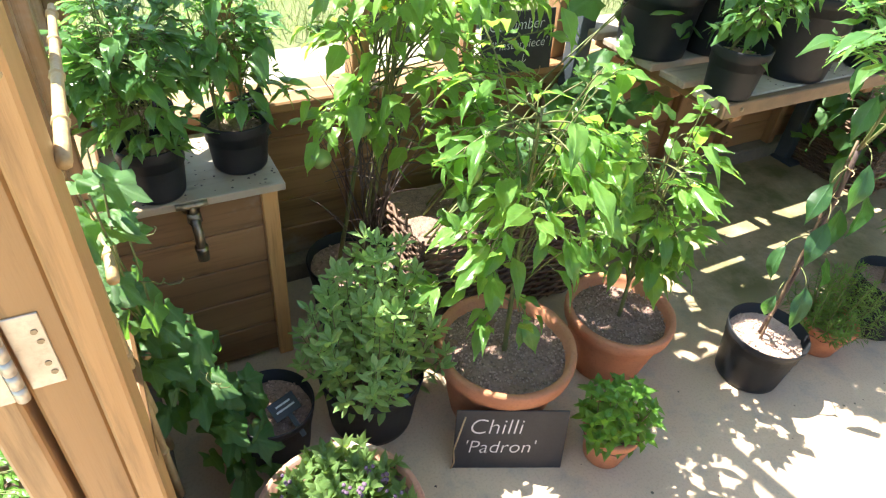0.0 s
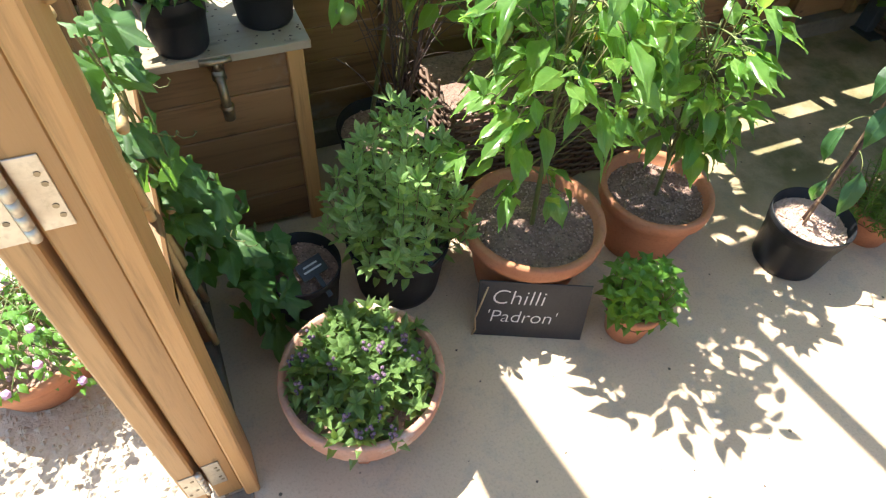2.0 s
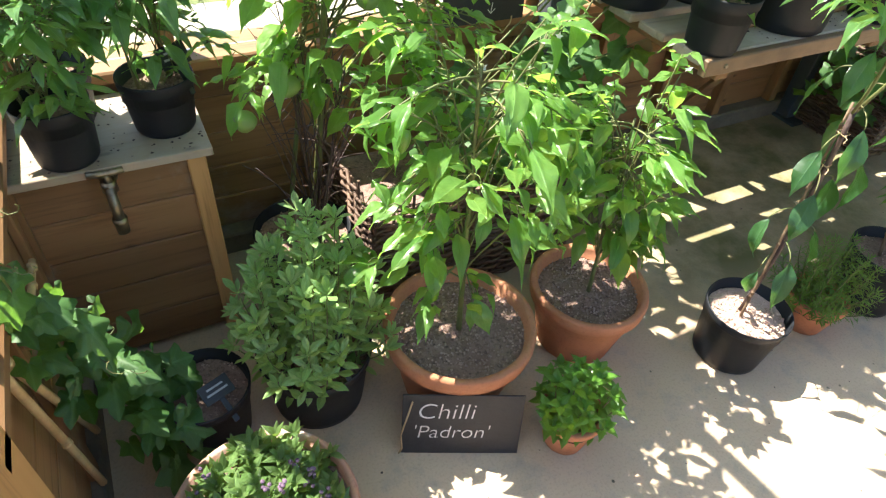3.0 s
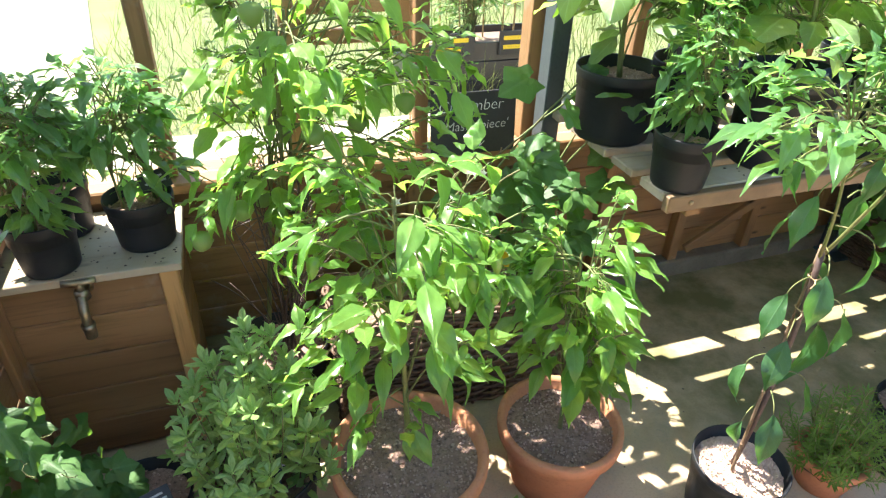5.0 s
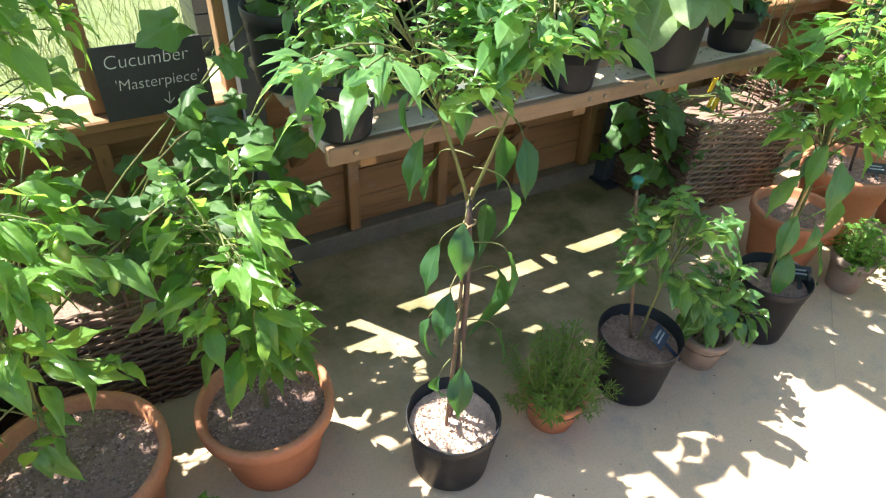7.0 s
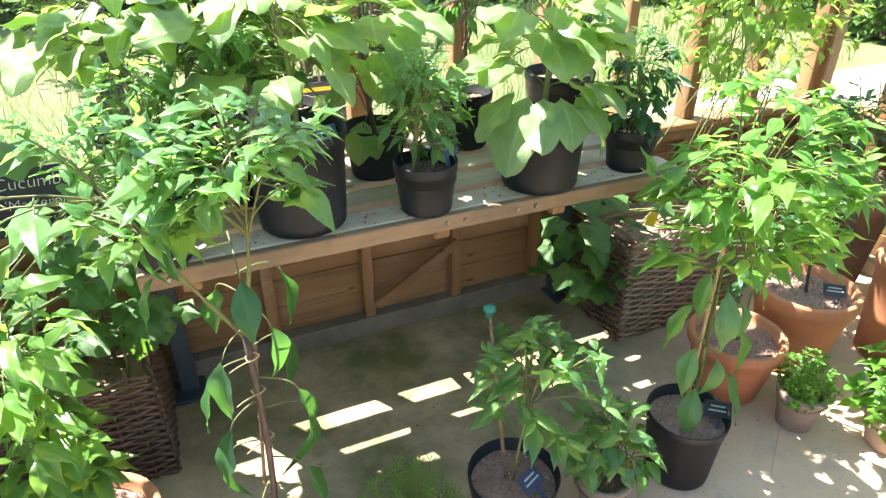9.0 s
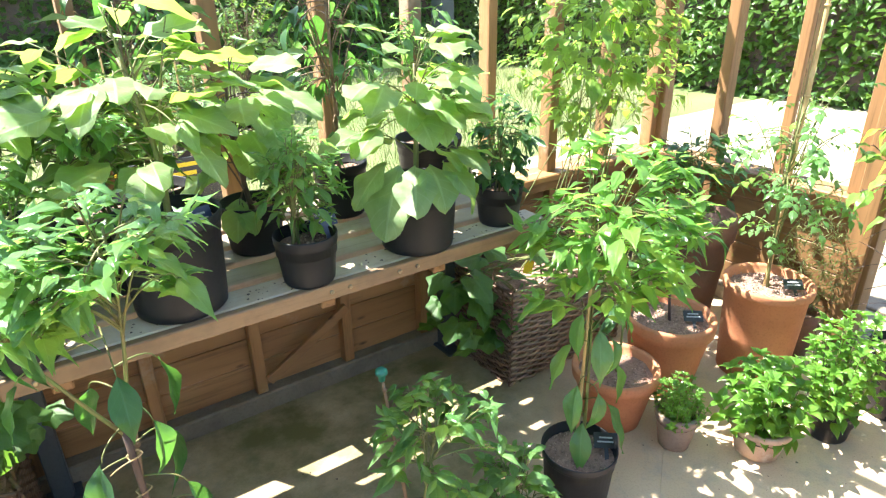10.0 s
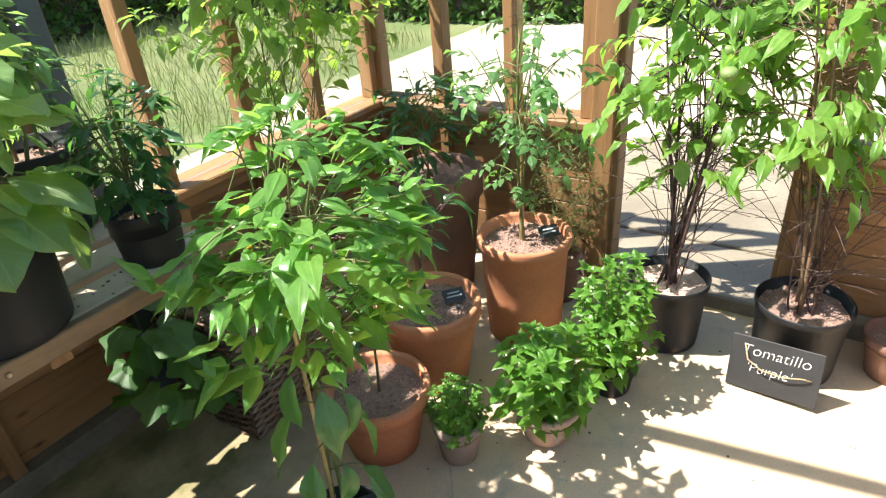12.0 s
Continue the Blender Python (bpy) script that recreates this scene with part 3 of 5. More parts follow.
def plastic_pot(thing, r, h, foot=0.82):
    bm = bmesh.new()
    add_lathe(bm, [(r * foot * 0.94, 0), (r * foot, 0.006), (r * (foot + 0.02), h * 0.12), (r * 0.95, h - 0.03), (r * 0.97, h - 0.028), (r, h - 0.022), (r * 1.015, h - 0.004), (r * 1.0, h), (r * 0.975, h - 0.002), (r * 0.96, h - 0.05)], 40)
    ob = smooth(part("pot", bm, BLACK_PLASTIC, thing, "black plastic nursery pot"))
    return ob


def plant_tag(thing, place, turn, tilt=35, size=(0.07, 0.045), material=TAG):
    m = pose(*place, 0, 0, turn) @ pose(0, 0, 0, -tilt)
    bm = bmesh.new()
    add_box(bm, -size[0] / 2, size[0] / 2, -0.001, 0.001, 0.0, size[1], 0.0006)
    add_box(bm, -0.006, 0.006, -0.001, 0.001, -0.06, 0.0, 0)
    bm.transform(m)
    tag = part("plant_tag", bm, material, thing, "small dark plastic plant tag")
    bm = bmesh.new()
    for i, w in enumerate((0.55, 0.7)):
        z = size[1] * (0.62 - 0.27 * i)
        add_box(bm, -size[0] * w / 2, size[0] * w / 2, -0.0025, -0.0012, z, z + size[1] * 0.1, 0)
    bm.transform(m)
    part("lettering", bm, FADED, tag)


def potted(name, x, y, r, h, label, material=None, z=0.0, seed=1, stones=90, group="", category="potted plant", cover=COMPOST, turn=0.0, **shape):
    thing = empty(name, (x, y, z), turn)
    if material is None:
        plastic_pot(thing, r, h, **shape)
    else:
        clay_pot(thing, r, h, material, **shape)
    soil_in(thing, r * 0.93, h - 0.035, seed, stones, cover)
    return tagged(thing, label, category, group)


def star_flowers(thing, tips, rnd, count, material=PETAL, size=0.0095):
    for p in rnd.sample(tips, min(count, len(tips))):
        bm = bmesh.new()
        c = bm.verts.new((0, 0, 0))
        ring = [bm.verts.new((math.cos(k * math.tau / 10) * (size if k % 2 else size * 0.45), math.sin(k * math.tau / 10) * (size if k % 2 else size * 0.45), size * 0.25)) for k in range(10)]
        for k in range(10):
            bm.faces.new((c, ring[k], ring[(k + 1) % 10]))
        bm.transform(pose(p.x + rnd.uniform(-0.02, 0.02), p.y - 0.02, p.z - 0.02, rnd.uniform(60, 170), rnd.uniform(-40, 40), 0))
        part("flower", bm, material, thing)


def hanging_fruit(thing, tips, rnd, count, length=0.045, width=0.012, material=FRUIT, name="fruit"):
    for p in rnd.sample(tips, min(count, len(tips))):
        bm = bmesh.new()
        add_lathe(bm, [(width * f, -length * g) for f, g in ((0.15, 0), (0.75, 0.08), (1.0, 0.3), (0.85, 0.6), (0.5, 0.85), (0.1, 1.0))], 10)
        bm.transform(pose(p.x, p.y, p.z - 0.03, rnd.uniform(-25, 25), rnd.uniform(-25, 25), 0))
        smooth(part(name, bm, material, thing))


def cane(thing, a, b, r=0.006, material=BAMBOO, cap=False):
    bm = bmesh.new()
    a, b = Vector(a), Vector(b)
    pts = []
    for i in range(13):
        pts.append(a.lerp(b, i / 12))
    add_tube(bm, pts, r, r * 0.8, 8)
    for i in (2, 5, 8, 11):
        add_tube(bm, [pts[i] - (b - a).normalized() * 0.004, pts[i] + (b - a).normalized() * 0.004], r * 1.25, r * 1.2, 8)
    ob = smooth(part("cane", bm, material, thing, "bamboo cane"))
    if cap:
        bm = bmesh.new()
        add_lathe(bm, [(0.008, -0.015), (0.009, 0.0), (0.015, 0.004), (0.015, 0.012), (0.01, 0.017)], 14)
        bm.transform(Matrix.Translation(b))
        smooth(part("cane_cap", bm, GREEN_CAP, ob, "green rubber cane cap"))
    return ob


def words(text, size, parent, m, material=CHALK, shear=0.15):
    curve = bpy.data.curves.new("lettering", "FONT")
    curve.body, curve.size, curve.shear, curve.align_x, curve.extrude = text, size, shear, "CENTER", 0.0004
    curve.offset = -0.018 * size
    ob = new("lettering", curve)
    me = bpy.data.meshes.new_from_object(ob.evaluated_get(bpy.context.evaluated_depsgraph_get()))
    bpy.data.objects.remove(ob)
    me.materials.clear()
    me.materials.append(material)
    ob = new("lettering", me)
    ob.parent = parent
    ob.matrix_basis = m
    return ob


# ---- structure ----
X0, X1, Y0, Y1 = -1.46, 2.78, -2.1, 0.65
SILL, EAVE, RIDGE, RIDGE_Y = 0.645, 1.78, 2.55, -0.72
DOOR = (-0.98, -0.43)
BAY = 0.34


def low_wall(name, along, a, b, face, outward, label, deep=1.0):
    """Boarded low wall from a to b along x or y, inner face at face."""
    wall = tagged(empty(name), label, "wall", kind="structure")
    s = 1 if outward > 0 else -1

    def piece(nm, mat, u0, u1, d0, d1, z0, z1, bevel=0.003):
        d0, d1 = (d * deep if d > 0 else d for d in (d0, d1))
        lo, hi = sorted((face + s * d0, face + s * d1))
        if along == "x":
            return board(nm, wall, mat, u0, u1, lo, hi, z0, z1, bevel)
        return board(nm, wall, mat, lo, hi, u0, u1, z0, z1, bevel)

    piece("plinth", PLINTH, a, b, -0.02, 0.1, -0.02, 0.07, 0.006)
    rows = 5
    for i in range(rows):
        z = 0.07 + i * (SILL - 0.1) / rows
        piece("plank", WOOD[along], a, b, 0.03, 0.05 - 0.004 * (i % 2), z + 0.002, z + (SILL - 0.1) / rows - 0.001)
    count = max(1, round((b - a) / BAY))
    for k in range(count + 1):
        u = a + (b - a) * k / count
        piece("stud", WOOD["z"], u - 0.02, u + 0.02, -0.012, 0.03, 0.071, SILL - 0.031)
    piece("inner_rail", WOOD[along], a, b, -0.014, 0.03, SILL - 0.075, SILL - 0.03)
    piece("sill", WOOD[along], a, b, -0.035, 0.11, SILL - 0.03, SILL, 0.005)
    return wall


def glazed(name, along, a, b, face, outward, top, label, deep=0.055):
    win = tagged(empty(name), label, "window", kind="structure")
    s = 1 if outward > 0 else -1
    count = max(1, round((b - a) / BAY))
    for k in range(count + 1):
        u = a + (b - a) * k / count
        w = 0.026 if k % 2 == 0 else 0.02
        lo, hi = sorted((face - s * 0.01, face + s * deep))
        t = top(u) if callable(top) else top
        if along == "x":
            board("glazing_bar", win, WOOD["z"], u - w, u + w, lo, hi, SILL + 0.001, t)
        else:
            board("glazing_bar", win, WOOD["z"], lo, hi, u - w, u + w, SILL + 0.001, t)
        if k < count:
            v = a + (b - a) * (k + 1) / count
            lo, hi = sorted((face + s * 0.005, face + s * 0.009))
            t = min(top(u + w), top(v - w)) if callable(top) else top
            if along == "x":
                pane = board("pane", win, GLASS, u + w, v - w, lo, hi, SILL + 0.002, t, 0)
            else:
                pane = board("pane", win, GLASS, lo, hi, u + w, v - w, SILL + 0.002, t, 0)
            pane.visible_shadow = False
    return win


def gable(y):
    return EAVE + (RIDGE - EAVE) * (1 - abs(y - RIDGE_Y) / (Y1 - RIDGE_Y)) if abs(y - RIDGE_Y) < (Y1 - RIDGE_Y) else EAVE


low_wall("wall_back", "x", X0, X1, Y1, 1, "low cedar boarded wall on a concrete plinth")
low_wall("wall_front", "x", X0, X1, Y0, -1, "low cedar boarded wall on a concrete plinth")
for nm, face, out, deep in (("wall_end", X1, 1, 1.0), ("wall_entrance", X0, -1, 0.2)):
    low_wall(nm, "y", DOOR[1] + 0.085, Y1, face, out, "low cedar boarded gable wall on a concrete plinth", deep)
    low_wall(nm, "y", Y0, DOOR[0] - 0.085, face, out, "low cedar boarded gable wall on a concrete plinth", deep)
glazed("window_back", "x", X0 + 0.035, X1, Y1 + 0.02, 1, EAVE, "tall clear panes between warm cedar glazing bars")
glazed("window_front", "x", X0, X1, Y0 - 0.02, -1, EAVE, "tall clear panes between warm cedar glazing bars")
for nm, face, out, deep in (("window_end", X1 + 0.02, 1, 0.055), ("window_entrance", X0, -1, 0.02)):
    glazed(nm, "y", DOOR[1] + 0.14, Y1, face, out, gable, "gable panes between warm cedar glazing bars", deep)
    glazed(nm, "y", Y0, DOOR[0] - 0.11, face, out, gable, "gable panes between warm cedar glazing bars", deep)

# boards added out of view, to keep sun off the floor by the entrance
boards = tagged(empty("wall_entrance_gable"), "unseen horizontal cedar boards added high in the gable to shade the floor", "wall", kind="structure")
for k in range(8):
    z = 1.4 + 0.1 * k
    reach = Y1 if z + 0.1 < EAVE else RIDGE_Y + (Y1 - RIDGE_Y) * (1 - (z + 0.1 - EAVE) / (RIDGE - EAVE)) - 0.03
    board("plank", boards, WOOD["y"], X0 + 0.012, X0 + 0.03, DOOR[1] + 0.15, reach, z + 0.001, z + 0.1)

vent = tagged(empty("window_vent"), "small top-hung cedar vent with double bottom rails", "window", kind="structure")
for x in (-0.7, -0.405):
    board("stile", vent, WOOD["z"], x - 0.02, x + 0.02, Y1 + 0.085, Y1 + 0.125, 0.93, 1.7)
for z in (0.95, 1.03):
    board("rail", vent, WOOD["x"], -0.679, -0.426, Y1 + 0.088, Y1 + 0.122, z, z + 0.04)
board("rail", vent, WOOD["x"], -0.679, -0.426, Y1 + 0.088, Y1 + 0.122, 1.66, 1.7)

roof = tagged(empty("roof"), "pitched glass roof on cedar rafters", "roof", kind="structure")
for side in (1, -1):
    y_e = Y1 + 0.09 if side > 0 else Y0 - 0.09
    span = math.hypot(y_e - RIDGE_Y, RIDGE - EAVE)
    slope = math.degrees(math.atan2(RIDGE - EAVE, abs(y_e - RIDGE_Y)))
    m = pose(0, y_e, EAVE + 0.03, -slope if side > 0 else slope)
    for k in range(7):
        u = X0 + (X1 - X0) * k / 6
        lo, hi = (-span, 0) if side > 0 else (0, span)
        board("rafter", roof, WOOD["y"], u - 0.022, u + 0.022, lo, hi, -0.06, 0.0, 0.003, m)
        if k < 6:
            pane = board("pane", roof, GLASS, u + 0.022, u + (X1 - X0) / 6 - 0.022, lo, hi, -0.012, -0.008, 0, m)
            pane.visible_shadow = False
    board("eaves_plate", roof, WOOD["x"], X0 - 0.05, X1 + 0.05, *sorted((y_e - side * 0.1, y_e - side * 0.01)), EAVE - 0.02, EAVE + 0.03)
board("ridge", roof, WOOD["x"], X0 - 0.05, X1 + 0.05, RIDGE_Y - 0.025, RIDGE_Y + 0.025, RIDGE - 0.06, RIDGE + 0.06)

fr = tagged(empty("door_frame_end"), "warm cedar door frame, open doorway", "door frame", kind="structure")
for y in DOOR:
    o = 0.09 if y > -0.7 else -0.09
    board("jamb", fr, WOOD["z"], X1 - 0.035, X1 + 0.055, *sorted((y, y + o)), 0.056, 2.08)
    board("jamb_lining", fr, WOOD["z"], X1 - 0.058, X1 - 0.037, *sorted((y + o * 0.2, y + o * 1.1)), 0.02, 2.08)
board("lintel", fr, WOOD["y"], X1 - 0.033, X1 + 0.053, DOOR[0], DOOR[1], 2.0, 2.08)
board("threshold", fr, PLINTH, X1 - 0.03, X1 + 0.1, DOOR[0] - 0.09, DOOR[1] + 0.09, -0.02, 0.055, 0.008)
fr = tagged(empty("door_frame_entrance"), "fresh orange pine door frame, open doorway", "door frame", kind="structure")
GATE = (-1.1, -0.385)
for y in GATE:
    o = 0.1 if y > -0.7 else -0.1
    board("jamb_lining", fr, JAMB, -1.455, -1.425, *sorted((y - o * 0.1, y + o)), 0.0, 2.08, 0.004)
    board("jamb", fr, JAMB, -1.512, -1.457, *sorted((y + o * 0.08, y + o)), 0.0, 2.08, 0.004)
board("lintel", fr, WOOD["y"], -1.51, -1.426, GATE[0], GATE[1], 2.0, 2.08)
board("threshold", fr, PLINTH, -1.52, -1.44, GATE[0] - 0.08, GATE[1] + 0.004, -0.02, 0.004, 0.002)

# steel uprights of the main frame
for i, x in enumerate((0.0, 1.45)):
    col = tagged(empty("steel_column", (x, Y1 - 0.05, 0)), "dark blue-grey painted steel column by the back wall", "column", "steel columns", "structure")
    board("shaft", col, STEEL, -0.028, 0.028, -0.035, 0.03, 0.0, EAVE, 0.004)
    board("foot_plate", col, STEEL, -0.05, 0.05, -0.09, 0.03, 0.0, 0.012, 0.003)

floor = tagged(empty("floor"), "pale concrete slab floor with damp green stains and painted shade", "floor", kind="structure")


def slab(points):
    bm = bmesh.new()
    low = [bm.verts.new((x, y, -0.1)) for x, y in points]
    top = [bm.verts.new((x, y, 0.0)) for x, y in points]
    bm.faces.new(list(reversed(low)))
    bm.faces.new(top)
    for k in range(len(points)):
        q = (k + 1) % len(points)
        bm.faces.new((low[k], low[q], top[q], top[k]))
    bmesh.ops.bevel(bm, geom=[e for e in bm.edges if e.verts[0].co.z > -0.01 and e.verts[1].co.z > -0.01], offset=0.003, segments=1, affect="EDGES")
    part("slab", bm, CONCRETE, floor)


# a joint runs aslant through the floor
J = [(1.62 + 0.82 * s, -0.38 + 0.57 * s) for s in (-2.3, 1.31)]
slab([(X0 - 0.03, Y0 - 0.1), (J[0][0], Y0 - 0.1), J[0], J[1], (J[1][0], Y1 + 0.1), (X0 - 0.03, Y1 + 0.1)])
slab([(J[0][0] + 0.005, Y0 - 0.1), (X1 + 0.1, Y0 - 0.1), (X1 + 0.1, Y1 + 0.1), (J[1][0] + 0.005, Y1 + 0.1), (J[1][0] + 0.005, J[1][1]), (J[0][0] + 0.005, J[0][1])])


# ---- outdoors ----
def sheet(name, x0, x1, y0, y1, z, material, label, category, nx=1, rough=0.0):
    bm = bmesh.new()
    bmesh.ops.create_grid(bm, x_segments=nx, y_segments=nx, size=0.5)
    for v in bm.verts:
        v.co = Vector((x0 + (v.co.x + 0.5) * (x1 - x0), y0 + (v.co.y + 0.5) * (y1 - y0), z + rough * noise.noise(v.co * 9)))
    return tagged(part(name, bm, material), label, category, kind="structure")


MEADOW = surface("meadow", (0.105, 0.14, 0.045), (0.185, 0.19, 0.085), 0.95, large=0.7, fine=30, bump=0.6, spots=(0.12, 0.17, 0.04), spot_scale=2)
GRAVEL = surface("pale_gravel", (0.46, 0.4, 0.31), (0.36, 0.305, 0.235), 0.95, large=1.5, fine=45, bump=0.9, spots=(0.25, 0.22, 0.17), spot_scale=40, spot_low=0.62, distance=0.01)
sheet("ground", -300, 300, -300, 300, -0.08, MEADOW, "sunlit rough meadow grass", "ground")
path = tagged(empty("pavement"), "pale sunlit gravel path round the greenhouse", "path", kind="structure")
for x0, x1, y0, y1 in ((-3.2, 4.2, 0.75, 2.75), (2.87, 8.6, -6, 0.745), (4.205, 8.6, 0.75, 3.0), (-3.2, -1.4955, -6, 0.745), (-1.49, 2.865, -6, -2.21)):
    bm = bmesh.new()
    add_box(bm, x0, x1, y0, y1, -0.1, -0.06, 0.01)
    part("gravel_strip", bm, GRAVEL, path)
board("gravel_strip", path, GRAVEL, -0.5, 0.5, 0, 9, -0.1, -0.055, 0.01, pose(-2.1, 2.7, 0, 0, 0, 8))


SANDSTONE = surface("sandstone", (0.24, 0.21, 0.155), (0.18, 0.155, 0.115), 0.9, large=3, fine=90, bump=0.5, spots=(0.11, 0.1, 0.06), spot_scale=5)
for i in range(4):
    for k in range(3):
        board("paving_stone", path, SANDSTONE, 2.9 + i * 0.42, 3.31 + i * 0.42, -1.5 + k * 0.5, -1.01 + k * 0.5, -0.1, -0.045 + 0.004 * ((i * 5 + k * 3) % 3), 0.006)


def hedge(x, y, turn, length, height, seed):
    thing = tagged(empty("hedge", (x, y, -0.08), turn), "tall clipped dark green beech hedge", "hedge")
    rnd = random.Random(seed)
    bm = bmesh.new()
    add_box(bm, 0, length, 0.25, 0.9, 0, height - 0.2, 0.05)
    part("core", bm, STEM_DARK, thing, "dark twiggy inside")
    poses = []
    for _ in range(int(length * height * 480)):
        px, pz = rnd.uniform(0, length), rnd.uniform(0.02, height)
        bulge = 0.22 * noise.noise((px * 1.3, pz * 1.3, seed))
        poses.append(leaf_pose((px, 0.12 + bulge + rnd.uniform(-0.1, 0.16), pz), (rnd.uniform(-1, 1), rnd.uniform(-1.4, 0.1), rnd.uniform(-0.9, 0.5)), (rnd.uniform(-0.5, 0.5), -0.6, 0.8), rnd.uniform(0.08, 0.15)))
    put_leaves("hedge", G_HEDGE, poses, thing, rnd, True)


hedge(7.6, 8.6, -86, 15.0, 2.6, 3)
hedge(-4.0, 10.2, -8, 12.0, 2.8, 4)


def shrub(x, y, r, h, seed, label):
    thing = tagged(empty("shrub", (x, y, -0.08)), label, "shrub")
    grow(thing, seed, (0, 0, 0), (0, 0, h * 0.6), (r, r, h * 0.42), 90, 9, "hedge", G_HEDGE, 0.075, STEM_BROWN, 0.02, 5, True, 0.3, 0.1, 8)


shrub(1.35, 4.6, 0.55, 1.1, 201, "loose grey-green garden shrub in the meadow")
shrub(-0.75, 6.2, 0.5, 1.3, 202, "small round dark green tree in the meadow")
shrub(2.6, 6.4, 0.7, 1.5, 203, "loose green garden shrub before the hedge")

planter = tagged(empty("raised_planter", (0.28, 3.0, -0.08)), "black timber planter of tall green stems on canes outdoors", "planter")
for i in range(3):
    board("plank", planter, TAG, 0, 1.05, -0.012, 0.012, i * 0.13, i * 0.13 + 0.126)
    board("plank", planter, TAG, 0, 1.05, 0.45, 0.474, i * 0.13, i * 0.13 + 0.126)
    for x in (0.012, 1.038):
        board("plank", planter, TAG, x - 0.012, x + 0.012, 0.014, 0.448, i * 0.13, i * 0.13 + 0.126)
board("soil", planter, COMPOST, 0.03, 1.02, 0.02, 0.44, 0.1, 0.34)
for k in range(9):
    cane(planter, (0.08 + k * 0.11, 0.2 + 0.05 * (k % 3), 0.3), (0.08 + k * 0.11, 0.22 + 0.05 * (k % 3), 1.05 + 0.1 * (k % 2)), 0.007)
board("cross_rail", planter, BAMBOO, 0.0, 1.05, 0.19, 0.21, 0.72, 0.74)
for x, w in ((0.18, 0.26), (0.62, 0.3)):
    sign = board("name_board", planter, SLATE, x, x + w, -0.03, -0.016, 0.3, 0.46, 0.002)
    for z, f in ((0.4, 0.7), (0.34, 0.5)):
        board("lettering", sign, YELLOW, x + 0.03, x + 0.03 + w * f, -0.032, -0.0305, z, z + 0.028, 0)
grow(planter, 301, (0.5, 0.22, 0.33), (0.5, 0.22, 0.7), (0.5, 0.16, 0.36), 60, 8, "stevia", G_STEVIA, 0.08, STEM_GREEN, 0.006, 10, True, 0.1, 0.1, 3)
rnd = random.Random(77)
blades = []
for _ in range(9000):
    x, y = rnd.uniform(-2, 7.0), 2.8 + 5.5 * rnd.random() ** 1.4
    if x > 4.1 and y < 3.1 or abs(x + 2.3) < 0.5:
        continue
    blades.append(leaf_pose((x, y, -0.09), (rnd.uniform(-0.4, 0.4), rnd.uniform(-0.4, 0.4), 1), (rnd.uniform(-1, 1), rnd.uniform(-1, 1), 0.1), rnd.uniform(0.12, 0.42)))
tagged(put_leaves("grass", G_GRASS, blades, None, rnd, True, "meadow_grass"), "tall dry summer meadow grass", "grass", kind="stuff")


# ---- furniture ----
bench = tagged(empty("potting_bench", (0, 0, 0)), "slatted weathered timber potting bench full of pots", "bench")
TOP = 0.772
for i in range(5):
    y0 = 0.026 + i * 0.124
    board("slat", bench, BENCH["x"], 0.0, 1.425, y0, y0 + 0.09 + 0.004 * (i % 2), TOP - 0.024 + 0.002 * (i % 2), TOP - 0.002 * (i % 2))
board("front_rail", bench, EDGE, 0.0, 1.425, 0.0, 0.024, TOP - 0.042, TOP - 0.001)
for i, x in enumerate((0.1, 0.69, 1.03, 1.33)):
    board("bearer", bench, WOOD["y"], x - 0.02, x + 0.02, 0.026, 0.61, TOP - 0.075, TOP - 0.024)
for x in (0.1, 0.69, 1.33):
    board("brace", bench, WOOD["y"], -0.018, 0.018, -0.44, 0.0, -0.02, 0.02, 0.003, pose(x, 0.6, 0.42, -38))
bolts = [0.06, 0.69, 0.74, 0.885, 0.94, 1.38]
for x in bolts:
    bm = bmesh.new()
    add_lathe(bm, [(0.006, 0), (0.006, 0.003), (0.004, 0.005)], 10)
    bm.transform(pose(x, 0.0, TOP - 0.02, 90))
    part("bolt", bm, BRASS, bench)

cup = tagged(empty("water_tank_box", (0, 0, 0)), "boarded timber tank box with plywood lid and brass tap", "cabinet")
LID = 0.595
for i in range(5):
    z = 0.02 + i * 0.111
    board("plank", cup, WOOD["x"], -1.44, -1.105, 0.345, 0.36 + 0.003 * (i % 2), z, z + 0.109)
    board("plank", cup, WOOD["y"], -1.088, -1.073, 0.377, 0.61, z, z + 0.109)
board("corner_post", cup, JAMB, -1.11, -1.07, 0.333, 0.375, 0.0, LID - 0.021)
board("corner_post", cup, WOOD["z"], -1.458, -1.436, 0.333, 0.375, 0.0, LID - 0.021)
board("lid", cup, PLY, -1.458, -1.055, 0.312, 0.615, LID - 0.02, LID, 0.002, label="weathered plywood lid")
tap = part("tap", bmesh.new(), BRASS, cup, "old brass garden tap")
bm = bmesh.new()
add_tube(bm, [(0, 0.03, 0), (0, -0.012, 0), (0, -0.042, -0.003), (0, -0.058, -0.022), (0, -0.062, -0.07)], 0.011, 0.0105, 12)
add_tube(bm, [(0, 0.02, 0), (0, 0.006, 0)], 0.019, 0.019, 14)
add_tube(bm, [(0, -0.03, -0.008), (0, -0.03, 0.014)], 0.0165, 0.0145, 12)
add_tube(bm, [(0, -0.03, 0.014), (0, -0.03, 0.034)], 0.0095, 0.006, 10)
add_tube(bm, [(-0.034, -0.03, 0.036), (-0.012, -0.03, 0.034), (0.012, -0.03, 0.034), (0.034, -0.03, 0.036)], 0.0075, 0.0075, 8)
